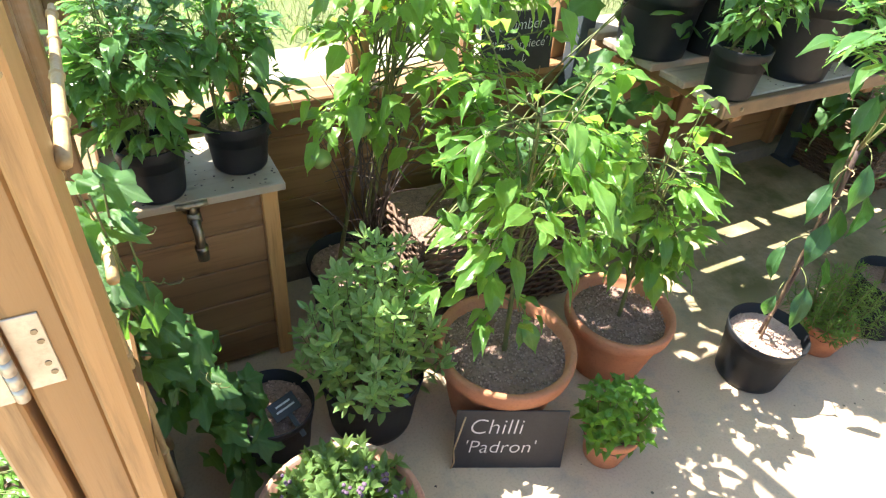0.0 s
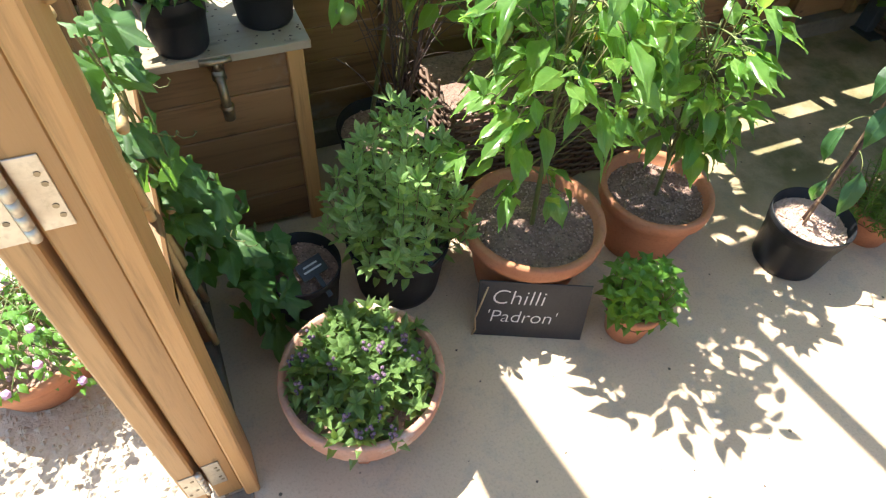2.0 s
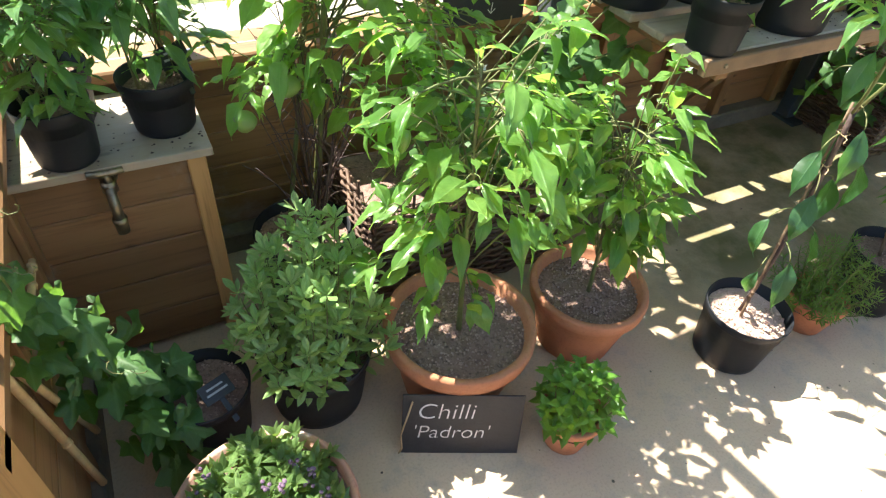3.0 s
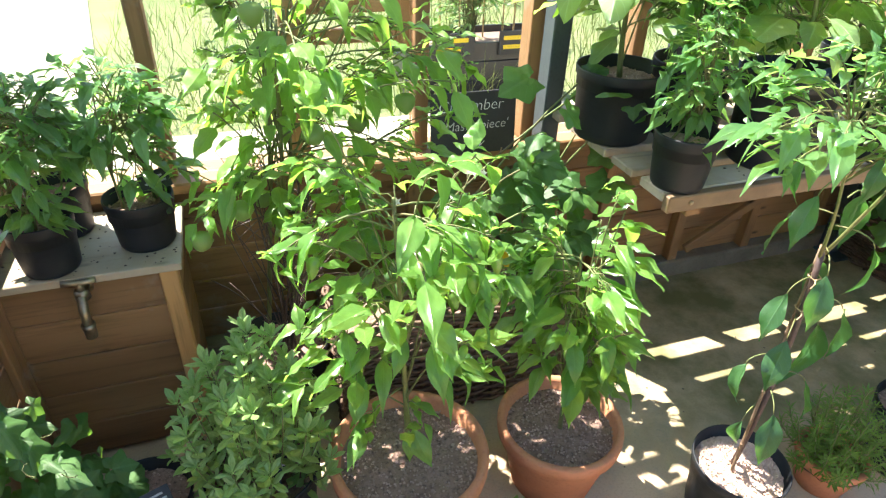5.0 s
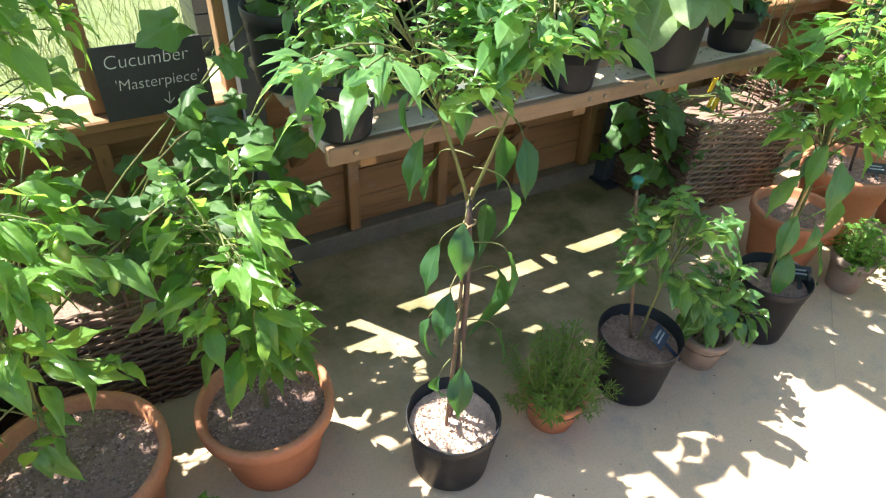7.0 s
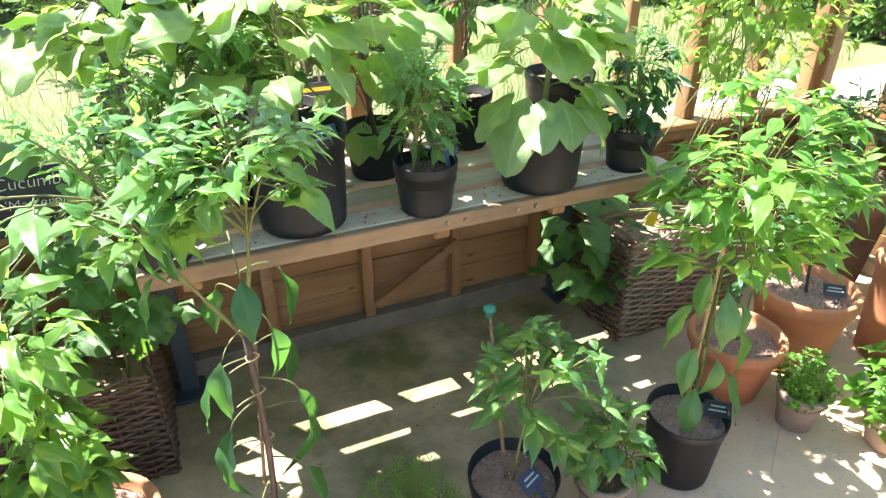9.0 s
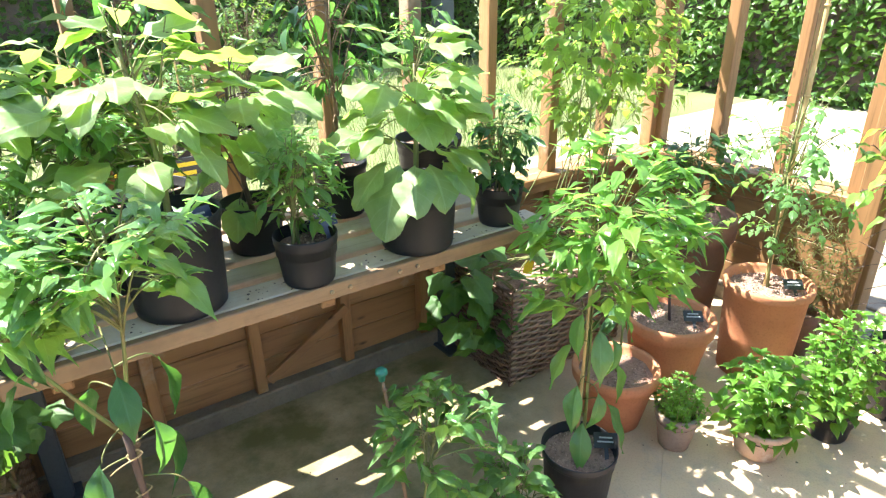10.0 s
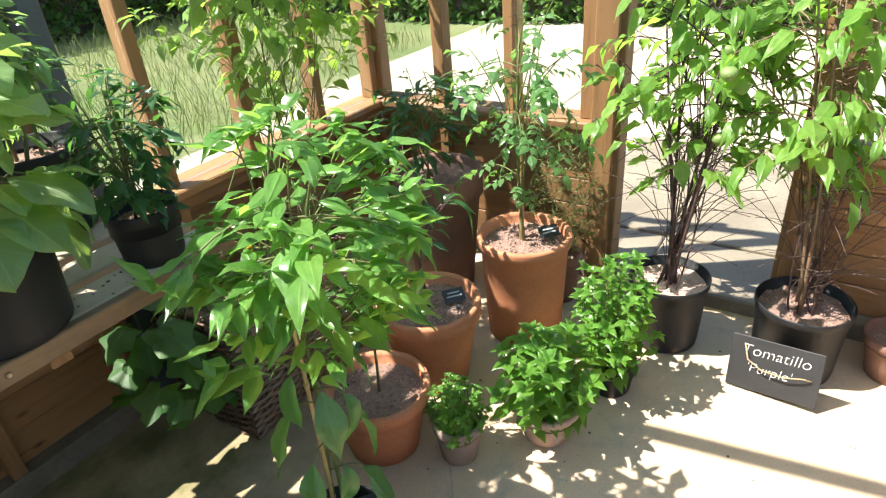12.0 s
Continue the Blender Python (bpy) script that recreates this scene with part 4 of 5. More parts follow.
add_tube(bm, [(0, -0.062, -0.058), (0, -0.062, -0.067), (0, -0.062, -0.071), (0, -0.062, -0.094)], 0.0155, 0.0125, 12)
bm.transform(pose(-1.267, 0.337, 0.552))
bm.to_mesh(tap.data)
bm.free()
smooth(tap)


def crumbs(name, parent, x0, x1, y0, y1, z, count, seed, label, category="", small=0.0015, large=0.005, material=STEM_DARK):
    """Loose bits of compost and leaf litter on a flat top."""
    rnd = random.Random(seed)
    verts, faces = [], []
    for _ in range(count):
        c = Vector((rnd.uniform(x0, x1), rnd.uniform(y0, y1), z))
        s = rnd.uniform(small, large)
        start = len(verts)
        for d in ((1, 0.2, 0), (0, 1, 0), (-1, 0, 0), (0.1, -1, 0), (0, 0, 0.6)):
            verts.append(tuple(c + Vector(d) * s * rnd.uniform(0.5, 1.3)))
        faces += [tuple(start + i for i in f) for f in ((0, 1, 4), (1, 2, 4), (2, 3, 4), (3, 0, 4))]
    me = bpy.data.meshes.new(name)
    me.from_pydata(verts, [], faces)
    me.materials.append(material)
    ob = new(name, me)
    ob.parent = parent
    return tagged(ob, label, category, kind="stuff")


crumbs("soil_crumbs", cup, -1.45, -1.065, 0.32, 0.6, LID + 0.0005, 130, 71, "spilt compost crumbs")
board("wall_brace", bench, WOOD["x"], -0.19, 0.19, 0.598, 0.618, -0.018, 0.018, 0.003, pose(0.84, 0, 0.235, 0, -31, 0))
crumbs("soil_crumbs", bench, 0.02, 1.4, 0.03, 0.11, TOP + 0.0005, 120, 72, "spilt compost crumbs")
crumbs("loose_gravel", None, -2.3, -1.56, -0.75, 0.5, -0.0595, 2600, 74, "loose buff stones on the gravel path", "gravel", 0.004, 0.012, GRAVEL)
crumbs("floor_litter", None, -1.3, 2.6, -1.6, 0.55, 0.0005, 260, 73, "dark crumbs and leaf litter on the floor", "litter", 0.001, 0.004)


def wicker_basket(name, x0, x1, y0, y1, h, label, front=WICKER):
    thing = tagged(empty(name, (x0, y0, 0)), label, "basket")
    w, d = x1 - x0, y1 - y0
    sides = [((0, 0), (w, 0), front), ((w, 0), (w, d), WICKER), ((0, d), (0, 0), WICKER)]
    for (ax, ay), (bx, by), mat in sides:
        length = math.hypot(bx - ax, by - ay)
        ux, uy = (bx - ax) / length, (by - ay) / length
        stakes = max(3, round(length / 0.055))
        for k in range(stakes + 1):
            u = length * k / stakes
            bm = bmesh.new()
            add_tube(bm, [(ax + ux * u, ay + uy * u, 0.0), (ax + ux * u, ay + uy * u, h + 0.02 * ((k * 7) % 3))], 0.005, 0.004, 6)
            part("stake", bm, mat, thing)
        rows = round(h / 0.0125)
        for i in range(rows):
            bm = bmesh.new()
            pts = []
            for q in range(stakes * 2 + 1):
                u = length * q / (stakes * 2)
                off = 0.008 * math.cos(math.pi * q / 2 * 1.0 + math.pi * (i % 2)) if q % 2 == 0 else 0.0
                pts.append((ax + ux * u + uy * off, ay + uy * u - ux * off, 0.008 + i * 0.0125 + 0.0025 * noise.noise((u * 8, i, 3))))
            add_tube(bm, pts, 0.0058, 0.0052, 5)
            smooth(part("withy", bm, mat, thing))
    bm = bmesh.new()
    add_box(bm, 0.02, w - 0.02, 0.02, d - 0.01, 0.01, h - 0.06, 0.01)
    part("compost", bm, COMPOST, thing)
    return thing


def soft_basket_cucumbers(thing, seed, w, d, h, spill, count, size=0.11, material=G_CUCUMBER):
    """Cucumber vines that fill a basket and hang over one side."""
    rnd = random.Random(seed)
    poses = []
    for k in range(count):
        a = Vector((rnd.uniform(0.05, w - 0.05), rnd.uniform(0.05, d - 0.08), h - 0.06))
        e = Vector((rnd.uniform(*spill[0]), rnd.uniform(*spill[1]), rnd.uniform(*spill[2])))
        if k % 3 == 0:
            bm = bmesh.new()
            add_tube(bm, bezier(a, (a + e) / 2 + Vector((0, 0, 0.12)), e, 6), 0.004, 0.0025, 5)
            smooth(part("vine_stem", bm, STEM_GREEN, thing))
        poses.append(leaf_pose(e, (rnd.uniform(-1, 1), rnd.uniform(-1, 0.4), rnd.uniform(-0.7, 0.2)), (rnd.uniform(-0.4, 0.4), rnd.uniform(-0.9, 0.1), 0.8), size * rnd.uniform(0.6, 1.2)))
    put_leaves("cucumber", material, poses, thing, rnd)


def sticky_card(thing, x, y, z, turn):
    bm = bmesh.new()
    add_box(bm, -0.017, 0.017, -0.001, 0.001, 0, 0.06, 0)
    bm.transform(pose(x, y, z, 8, 6, turn))
    part("sticky_trap", bm, YELLOW, thing, "yellow sticky fly card")


b1 = wicker_basket("wicker_planter", -0.72, -0.06, 0.23, 0.6, 0.36, "dark brown woven wicker planter with cucumber vines")
soft_basket_cucumbers(b1, 31, 0.66, 0.37, 0.36, ((0.2, 0.76), (0.02, 0.3), (0.38, 0.62)), 40)
soft_basket_cucumbers(b1, 131, 0.66, 0.37, 0.36, ((0.52, 0.86), (0.04, 0.22), (0.6, 0.95)), 30, 0.1, G_CUCUMBER)
sticky_card(b1, 0.5, 0.12, 0.4, -20)
b2 = wicker_basket("wicker_planter", 1.475, 2.08, 0.215, 0.6, 0.41, "brown woven wicker planter with cucumber leaves spilling over", WICKER_LIT)
soft_basket_cucumbers(b2, 32, 0.6, 0.38, 0.41, ((-0.18, 0.25), (0.0, 0.34), (0.18, 0.5)), 44)
sticky_card(b2, 0.16, 0.1, 0.4, -35)
sticky_card(b2, 0.27, 0.2, 0.42, 10)
grow(b2, 33, (0.35, 0.2, 0.36), (0.72, 0.25, 1.2), (0.62, 0.14, 0.42), 90, 6, "basil", G_VINE, 0.066, STEM_GREEN, 0.0028, 9, True, 0.35, 0.3, 4, thin_r=0.0014, spread=0.2)
grow(b2, 34, (0.4, 0.1, 0.36), (0.42, 0.1, 0.5), (0.14, 0.12, 0.18), 16, 2, "chilli", G_DEEP, 0.04, STEM_BROWN, 0.003, 2)

# ---- potted plants on the floor ----
rnd = random.Random(5)
p = potted("chilli_plant", -0.622, -0.07, 0.185, 0.245, "bushy chilli plant with white flowers in a big terracotta pot", TERRACOTTA, seed=2, stones=900)
tips = grow(p, 41, (0, 0, 0.19), (-0.03, 0.0, 0.7), (0.225, 0.195, 0.45), 46, 4, "padron", G_PADRON, 0.1, STEM_GREEN, 0.0075, 1, droop=0.55, fork=0.25, tufts=4)
star_flowers(p, tips, rnd, 8)
hanging_fruit(p, tips, rnd, 8)
p = potted("chilli_plant", -0.228, -0.072, 0.158, 0.215, "leafy green chilli plant in a terracotta pot", TERRACOTTA, seed=3, stones=700)
tips = grow(p, 42, (0, 0, 0.165), (-0.02, 0.01, 0.55), (0.125, 0.13, 0.36), 40, 4, "padron", G_PADRON, 0.095, STEM_GREEN, 0.0065, 1, droop=0.55, fork=0.2, tufts=4)
star_flowers(p, tips, rnd, 6)
hanging_fruit(p, tips, rnd, 4)
p = potted("tomatillo_plant", -0.86, 0.4, 0.13, 0.24, "tall tomatillo plant with papery green husks and yellow flowers", seed=4)
tips = grow(p, 43, (0, 0, 0.2), (0.16, -0.1, 0.93), (0.35, 0.22, 0.46), 70, 5, "tomatillo", G_BRIGHT, 0.084, STEM_GREEN, 0.007, 3, droop=0.4, fork=0.4, tufts=4)
hanging_fruit(p, tips, rnd, 14, 0.045, 0.024, HUSK, "husk")
star_flowers(p, tips, rnd, 12, YELLOW_PETAL)
grow(p, 44, (0.02, -0.08, 0.2), (0.05, -0.05, 0.55), (0.2, 0.14, 0.4), 70, 0, "chilli", G_DEEP, 0.03, STEM_DARK, 0.004, 5, fork=0.1, thin_r=0.0014)
p = potted("stevia_plant", -0.95, 0.035, 0.133, 0.195, "dense pale-edged stevia bush in a black plastic pot", seed=6)
sprigs(p, 45, 58, 0.15, 0.085, 0.172, 0.24, 0.54, "stevia", G_STEVIA, 0.06, 0.03, 0.6, tip=7)
plant_tag(p, (0.03, -0.075, 0.225), 10, 60)
p = potted("trailing_gourd_plant", -1.205, 0.04, 0.1, 0.18, "twining gourd climber in a black pot on canes", seed=7, stones=160)
plant_tag(p, (0.03, -0.05, 0.175), 20, 62)
VINE = [(-0.12, 0.0, 0.13), (-0.19, -0.03, 0.4), (-0.225, -0.12, 0.7), (-0.23, -0.24, 1.0)]
bm = bmesh.new()
poses = []
vr = random.Random(46)
for k in range(5):
    pts = [Vector(q) + Vector((vr.uniform(0, 0.05), vr.uniform(-0.06, 0.06), 0)) for q in VINE]
    add_tube(bm, pts, 0.0025, 0.0015, 5)
for k in range(92):
    t = vr.random() ** 1.5 * 2.999
    c = Vector(VINE[int(t)]).lerp(Vector(VINE[int(t) + 1]), t % 1.0)
    spread = 0.115 - 0.025 * t
    c += Vector((vr.uniform(-0.2, 1) * spread, vr.uniform(-1, 1) * spread, vr.uniform(-0.06, 0.06) - 0.03))
    poses.append(leaf_pose(c, (vr.uniform(-0.2, 1), vr.uniform(-1, 0.4), vr.uniform(-0.9, 0.1)), (0.7, -0.4, 0.6), vr.uniform(0.05, 0.1) * (1.1 - 0.15 * t)))
smooth(part("stem", bm, STEM_GREEN, p))
put_leaves("gourd", G_CUCUMBER, poses, p, vr)
for k in range(8):
    bm = bmesh.new()
    q = Vector(VINE[k % 3]) + Vector((vr.uniform(0.0, 0.05), vr.uniform(-0.1, 0.1), vr.uniform(-0.1, 0.1)))
    d = Vector((vr.uniform(0.3, 1), vr.uniform(-1, 0.4), vr.uniform(-0.3, 0.6))).normalized()
    add_tube(bm, [q + d * 0.007 * i + Vector((0.007 * math.cos(1.3 * i), 0, 0.007 * math.sin(1.3 * i))) * (i > 3) for i in range(12)], 0.0011, 0.0008, 4)
    smooth(part("tendril", bm, STEM_GREEN, p))
for a, b in (((-0.213, -0.36, 1.08), (-0.213, 0.26, 1.03)), ((-0.213, -0.26, 0.85), (-0.213, 0.1, 0.82)), ((-0.213, -0.12, 0.56), (-0.213, 0.12, 0.53)), ((-0.232, 0.03, 0.1), (-0.232, -0.47, 1.3)), ((-0.232, -0.1, 0.1), (-0.232, -0.4, 1.5))):
    cane(p, a, b, 0.008)

p = tagged(empty("basil_bowl", (-1.158, -0.302, 0.0)), "purple-flowered basil in a shallow weathered terracotta bowl", "potted plant")
bm = bmesh.new()
add_lathe(bm, [(0.09, 0.03), (0.12, 0.034), (0.155, 0.08), (0.174, 0.135), (0.178, 0.185), (0.174, 0.193), (0.162, 0.191), (0.16, 0.14)], 44, 0.004)
smooth(part("bowl", bm, OLD_TERRACOTTA, p))
for a in (250, 10, 130):
    board("pot_foot", p, TERRACOTTA, -0.014, 0.014, -0.13, -0.07, 0.0, 0.036, 0.004, pose(0, 0, 0, 0, 0, a - 270))
soil_in(p, 0.16, 0.158, 8, 60)
tips = sprigs(p, 47, 84, 0.14, 0.14, 0.152, 0.19, 0.262, "sweet", G_PURPLE_BASIL, 0.05, 0.021, 0.5, STEM_DARK, tip=6)
fl = random.Random(9)
verts = []
for t in fl.sample(tips, 18):
    bm = bmesh.new()
    for j in range(7):
        bmesh.ops.create_icosphere(bm, subdivisions=1, radius=0.0045, matrix=Matrix.Translation((t.x + fl.uniform(-0.008, 0.008), t.y + fl.uniform(-0.008, 0.008), t.z + 0.005 + j * 0.006)))
    part("flower_spike", bm, PURPLE_PETAL, p)

p = potted("basil_plant", -0.447, -0.333, 0.075, 0.125, "small bush basil in a terracotta pot", TERRACOTTA, seed=10, stones=0)
sprigs(p, 48, 26, 0.09, 0.05, 0.1, 0.15, 0.25, "basil", G_BASIL, 0.046, 0.024, 0.5, tip=5)
p = potted("pepper_plant", 0.15, -0.297, 0.112, 0.185, "tall lanky pepper plant tied to a cane in a black pot", seed=11, stones=600, cover=PALE_GRIT)
cane(p, (-0.02, 0.0, 0.13), (0.045, 0.06, 0.76), 0.004, STEM_BROWN)
bm = bmesh.new()
add_tube(bm, bezier((0.0, 0.02, 0.13), (0.04, 0.02, 0.45), (0.025, 0.04, 0.76), 9), 0.0068, 0.0062, 8)
smooth(part("trunk", bm, STEM_DARK, p))
for z in (0.5, 0.62, 0.7):
    bm = bmesh.new()
    add_tube(bm, [(0.03 + 0.013 * math.cos(k), 0.038 + 0.013 * math.sin(k), z + 0.004 * math.sin(3 * k)) for k in (0, 1, 2, 3, 4, 5, 6.2)], 0.0016, 0.0016, 5)
    add_tube(bm, [(0.02, 0.026, z), (0.0, 0.01, z + 0.006), (-0.014, 0.006, z + 0.001)], 0.0014, 0.001, 5)
    part("tie", bm, TWINE, p, "jute tie round stem and cane")
tips = grow(p, 49, (0.025, 0.04, 0.75), (-0.15, -0.02, 1.09), (0.17, 0.14, 0.1), 32, 3, "chilli", G_CHILLI, 0.074, STEM_GREEN, 0.004, 1, droop=0.25, fork=0.5, tufts=8)
tips += grow(p, 149, (0.03, 0.04, 0.75), (0.06, -0.09, 1.13), (0.12, 0.12, 0.08), 28, 3, "chilli", G_CHILLI, 0.074, STEM_GREEN, 0.004, 1, droop=0.25, fork=0.5, tufts=8)
star_flowers(p, tips, rnd, 7)
lr = random.Random(50)
for z, a, s in ((0.32, 200, 0.1), (0.38, 240, 0.14), (0.42, -30, 0.12), (0.47, 170, 0.13), (0.55, 0, 0.15), (0.58, 215, 0.13), (0.63, 330, 0.14), (0.68, 190, 0.12), (0.7, 30, 0.13), (0.75, 230, 0.13), (0.8, 300, 0.12), (0.82, 120, 0.12), (0.86, 20, 0.13), (0.92, 195, 0.11), (0.94, 270, 0.11), (0.98, 172, 0.1), (1.02, 225, 0.1)):
    d = Vector((math.cos(radians(a)), math.sin(radians(a)), 0))
    root = Vector((0.03, 0.04, z + 0.02))
    st = Vector((0.03, 0.04, z)) + d * (0.045 + 0.25 * s) * (1.8 if z > 0.88 else 1.0)
    bm = bmesh.new()
    add_tube(bm, bezier(root, st + Vector((0, 0, 0.03)) - d * 0.01, st, 6), 0.0018, 0.0012, 5)
    smooth(part("petiole", bm, STEM_GREEN, p))
    put_leaves("pepper", G_DEEP, [leaf_pose(st, d * 0.35 + Vector((0, 0, -0.9)), d + Vector((0, 0, 0.4)), s)], p, lr)
p = potted("rosemary_plant", 0.458, -0.31, 0.09, 0.12, "small bushy rosemary with short needles in a terracotta pot", TERRACOTTA, seed=12, stones=0)
sprigs(p, 13, 40, 0.08, 0.06, 0.145, 0.13, 0.31, "needle", G_NEEDLE, 0.036, 0.008, 0.3, whorl=3, tip=7, wild=0.5)
p = potted("pepper_plant", 0.727, -0.318, 0.113, 0.205, "young pepper plant on a green-capped cane in a black pot", seed=14, stones=60)
cane(p, (-0.01, 0.02, 0.17), (-0.014, 0.129, 0.605), 0.005, STEM_BROWN, True)
tips = grow(p, 51, (0, 0, 0.16), (0.06, 0.0, 0.47), (0.17, 0.16, 0.14), 24, 4, "chilli", G_CHILLI, 0.08, STEM_GREEN, 0.0045, 1, droop=0.35, fork=0.45, tufts=7)
plant_tag(p, (0.03, -0.06, 0.2), 25, 55, material=BLUE_TAG)
p = potted("basil_plant", 0.985, -0.352, 0.076, 0.115, "soft green leafy herb in a pale clay pot", GREY_CLAY, seed=15, stones=0)
grow(p, 52, (0, 0, 0.075), (0, 0, 0.23), (0.11, 0.11, 0.12), 34, 4, "basil", G_CHILLI, 0.06, STEM_GREEN, 0.003, 5, False, 0.3, 0.15, 2, spread=0.04)
p = potted("pepper_plant", 1.258, -0.338, 0.108, 0.22, "tall pepper plant with a broad bright crown in a black pot", seed=16, stones=120)
cane(p, (0.02, 0.03, 0.17), (0.02, 0.03, 0.8), 0.005)
tips = grow(p, 53, (0, 0, 0.18), (0.1, 0.05, 0.83), (0.24, 0.21, 0.27), 46, 4, "chilli", G_FRESH, 0.1, STEM_GREEN, 0.006, 2, droop=0.34, fork=0.45, tufts=9)
for z, a, s in ((0.32, 220, 0.16), (0.36, 300, 0.17), (0.42, 250, 0.14), (0.44, 200, 0.15), (0.5, 330, 0.17), (0.55, 160, 0.15), (0.58, 280, 0.15), (0.62, 240, 0.16), (0.66, 190, 0.14), (0.68, 320, 0.14)):
    d = Vector((math.cos(radians(a)), math.sin(radians(a)), 0))
    bm = bmesh.new()
    add_tube(bm, bezier(Vector((0.02, 0.02, z)), Vector((0.03, 0.02, z + 0.025)) + d * 0.05, Vector((0.03, 0.02, z)) + d * 0.06, 5), 0.0018, 0.0012, 5)
    smooth(part("petiole", bm, STEM_GREEN, p))
    put_leaves("pepper", G_CHILLI, [leaf_pose(Vector((0.03, 0.02, z)) + d * 0.06, d * 0.45 + Vector((0, 0, -0.85)), d + Vector((0, 0, 0.4)), s)], p, lr)
plant_tag(p, (0.07, -0.04, 0.2), -40, 55)
p = potted("pepper_plant", 1.655, -0.13, 0.15, 0.22, "young pepper in a wide terracotta pot", TERRACOTTA, seed=17, stones=120)
grow(p, 54, (0, 0, 0.18), (0, 0.02, 0.5), (0.12, 0.12, 0.2), 14, 3, "pepper", G_DEEP, 0.09, STEM_GREEN, 0.005, 1)
p = potted("parsley_plant", 1.717, -0.35, 0.073, 0.135, "curly green herb in a mossy grey clay pot", GREY_CLAY, seed=18, stones=0)
sprigs(p, 55, 40, 0.1, 0.05, 0.09, 0.15, 0.26, "basil", G_BASIL, 0.026, 0.017, 0.5, tip=5)
p = potted("basil_plant", 1.91, -0.53, 0.098, 0.12, "full glossy basil in a lime-streaked clay pot", PALE_CLAY, seed=19, stones=0)
sprigs(p, 56, 26, 0.08, 0.06, 0.145, 0.19, 0.33, "basil", G_BASIL, 0.072, 0.034, 0.45, tip=5)
p = potted("basil_plant", 2.18, -0.626, 0.074, 0.115, "light green basil in a small black pot", seed=20, stones=0)
sprigs(p, 57, 26, 0.075, 0.05, 0.13, 0.22, 0.46, "basil", G_BASIL, 0.052, 0.033, 0.5, tip=6)
p = potted("tomatillo_plant", 2.51, -0.7, 0.128, 0.25, "dark-stemmed purple tomatillo in a black pot", seed=21, foot=0.86, stones=160, cover=PALE_GRIT)
tips = grow(p, 58, (0, 0, 0.2), (0.03, 0.0, 0.82), (0.33, 0.3, 0.45), 60, 6, "tomatillo", G_BRIGHT, 0.085, STEM_DARK, 0.006, 5, droop=0.4, fork=0.45)
grow(p, 59, (0, 0, 0.2), (0.02, 0.0, 0.56), (0.3, 0.28, 0.32), 64, 0, "chilli", G_DEEP, 0.03, STEM_DARK, 0.0034, 8, fork=0.1, thin_r=0.0016)
hanging_fruit(p, tips, rnd, 10, 0.04, 0.022, HUSK, "husk")
p = potted("tomatillo_plant", 2.535, -1.092, 0.135, 0.25, "tall purple tomatillo with slate sign against its black pot", seed=22, foot=0.86, stones=120)
tips = grow(p, 60, (0, 0, 0.2), (0.02, 0.05, 0.88), (0.34, 0.32, 0.5), 64, 6, "tomatillo", G_BRIGHT, 0.086, STEM_BROWN, 0.006, 5, droop=0.4, fork=0.4)
grow(p, 61, (0, 0, 0.2), (0.02, 0.0, 0.5), (0.28, 0.26, 0.3), 56, 0, "chilli", G_DEEP, 0.03, STEM_DARK, 0.0034, 7, fork=0.1, thin_r=0.0016)
hanging_fruit(p, tips, rnd, 10, 0.04, 0.022, HUSK, "husk")
p = potted("pepper_plant", 1.975, -0.1, 0.165, 0.3, "slender pepper in a large terracotta pot", TERRACOTTA, seed=23, stones=500)
grow(p, 62, (0, 0, 0.26), (0, 0.02, 0.62), (0.14, 0.14, 0.2), 16, 3, "pepper", G_DEEP, 0.085, STEM_DARK, 0.006, 1)
plant_tag(p, (0.05, -0.07, 0.28), -40, 55)
p = potted("tomato_plant", 2.342, -0.254, 0.16, 0.39, "tomato plant on a cane in a tall terracotta pot", TERRACOTTA, seed=24, stones=500, foot=0.8, band=0.1)
cane(p, (0.02, 0.02, 0.3), (0.05, 0.03, 1.45), 0.009)
grow(p, 63, (0, 0, 0.34), (0.02, 0.02, 0.85), (0.2, 0.2, 0.36), 40, 2, "tomato", G_CHILLI, 0.13, STEM_GREEN, 0.006, 1, droop=0.5, fork=0.15)
plant_tag(p, (0.04, -0.08, 0.37), -40, 55)
p = potted("herb_urn", 2.48, 0.17, 0.17, 0.5, "tall dark clay urn with leafy plant", DARK_CLAY, seed=25, stones=0)
grow(p, 64, (0, 0, 0.45), (-0.03, 0, 0.7), (0.28, 0.22, 0.2), 50, 4, "chilli", G_DEEP, 0.07, STEM_GREEN, 0.004, 4)
p = potted("dill_plant", 2.58, -0.3, 0.07, 0.2, "wispy feathery herb in a small dark pot", DARK_CLAY, seed=26, stones=0)
dr = random.Random(27)
poses = []
for k in range(1100):
    q = in_ellipsoid(dr)
    poses.append(leaf_pose((q.x * 0.13, q.y * 0.13, 0.4 + q.z * 0.2), (dr.uniform(-1, 1), dr.uniform(-1, 1), dr.uniform(-0.2, 1)), (0, 0, 1), dr.uniform(0.02, 0.045)))
put_leaves("needle", G_FEATHER, poses, p, dr, True)
p = potted("herb_pot", 2.62, -1.36, 0.1, 0.15, "dark clay pot beside the doorway", DARK_CLAY, seed=28, stones=0)

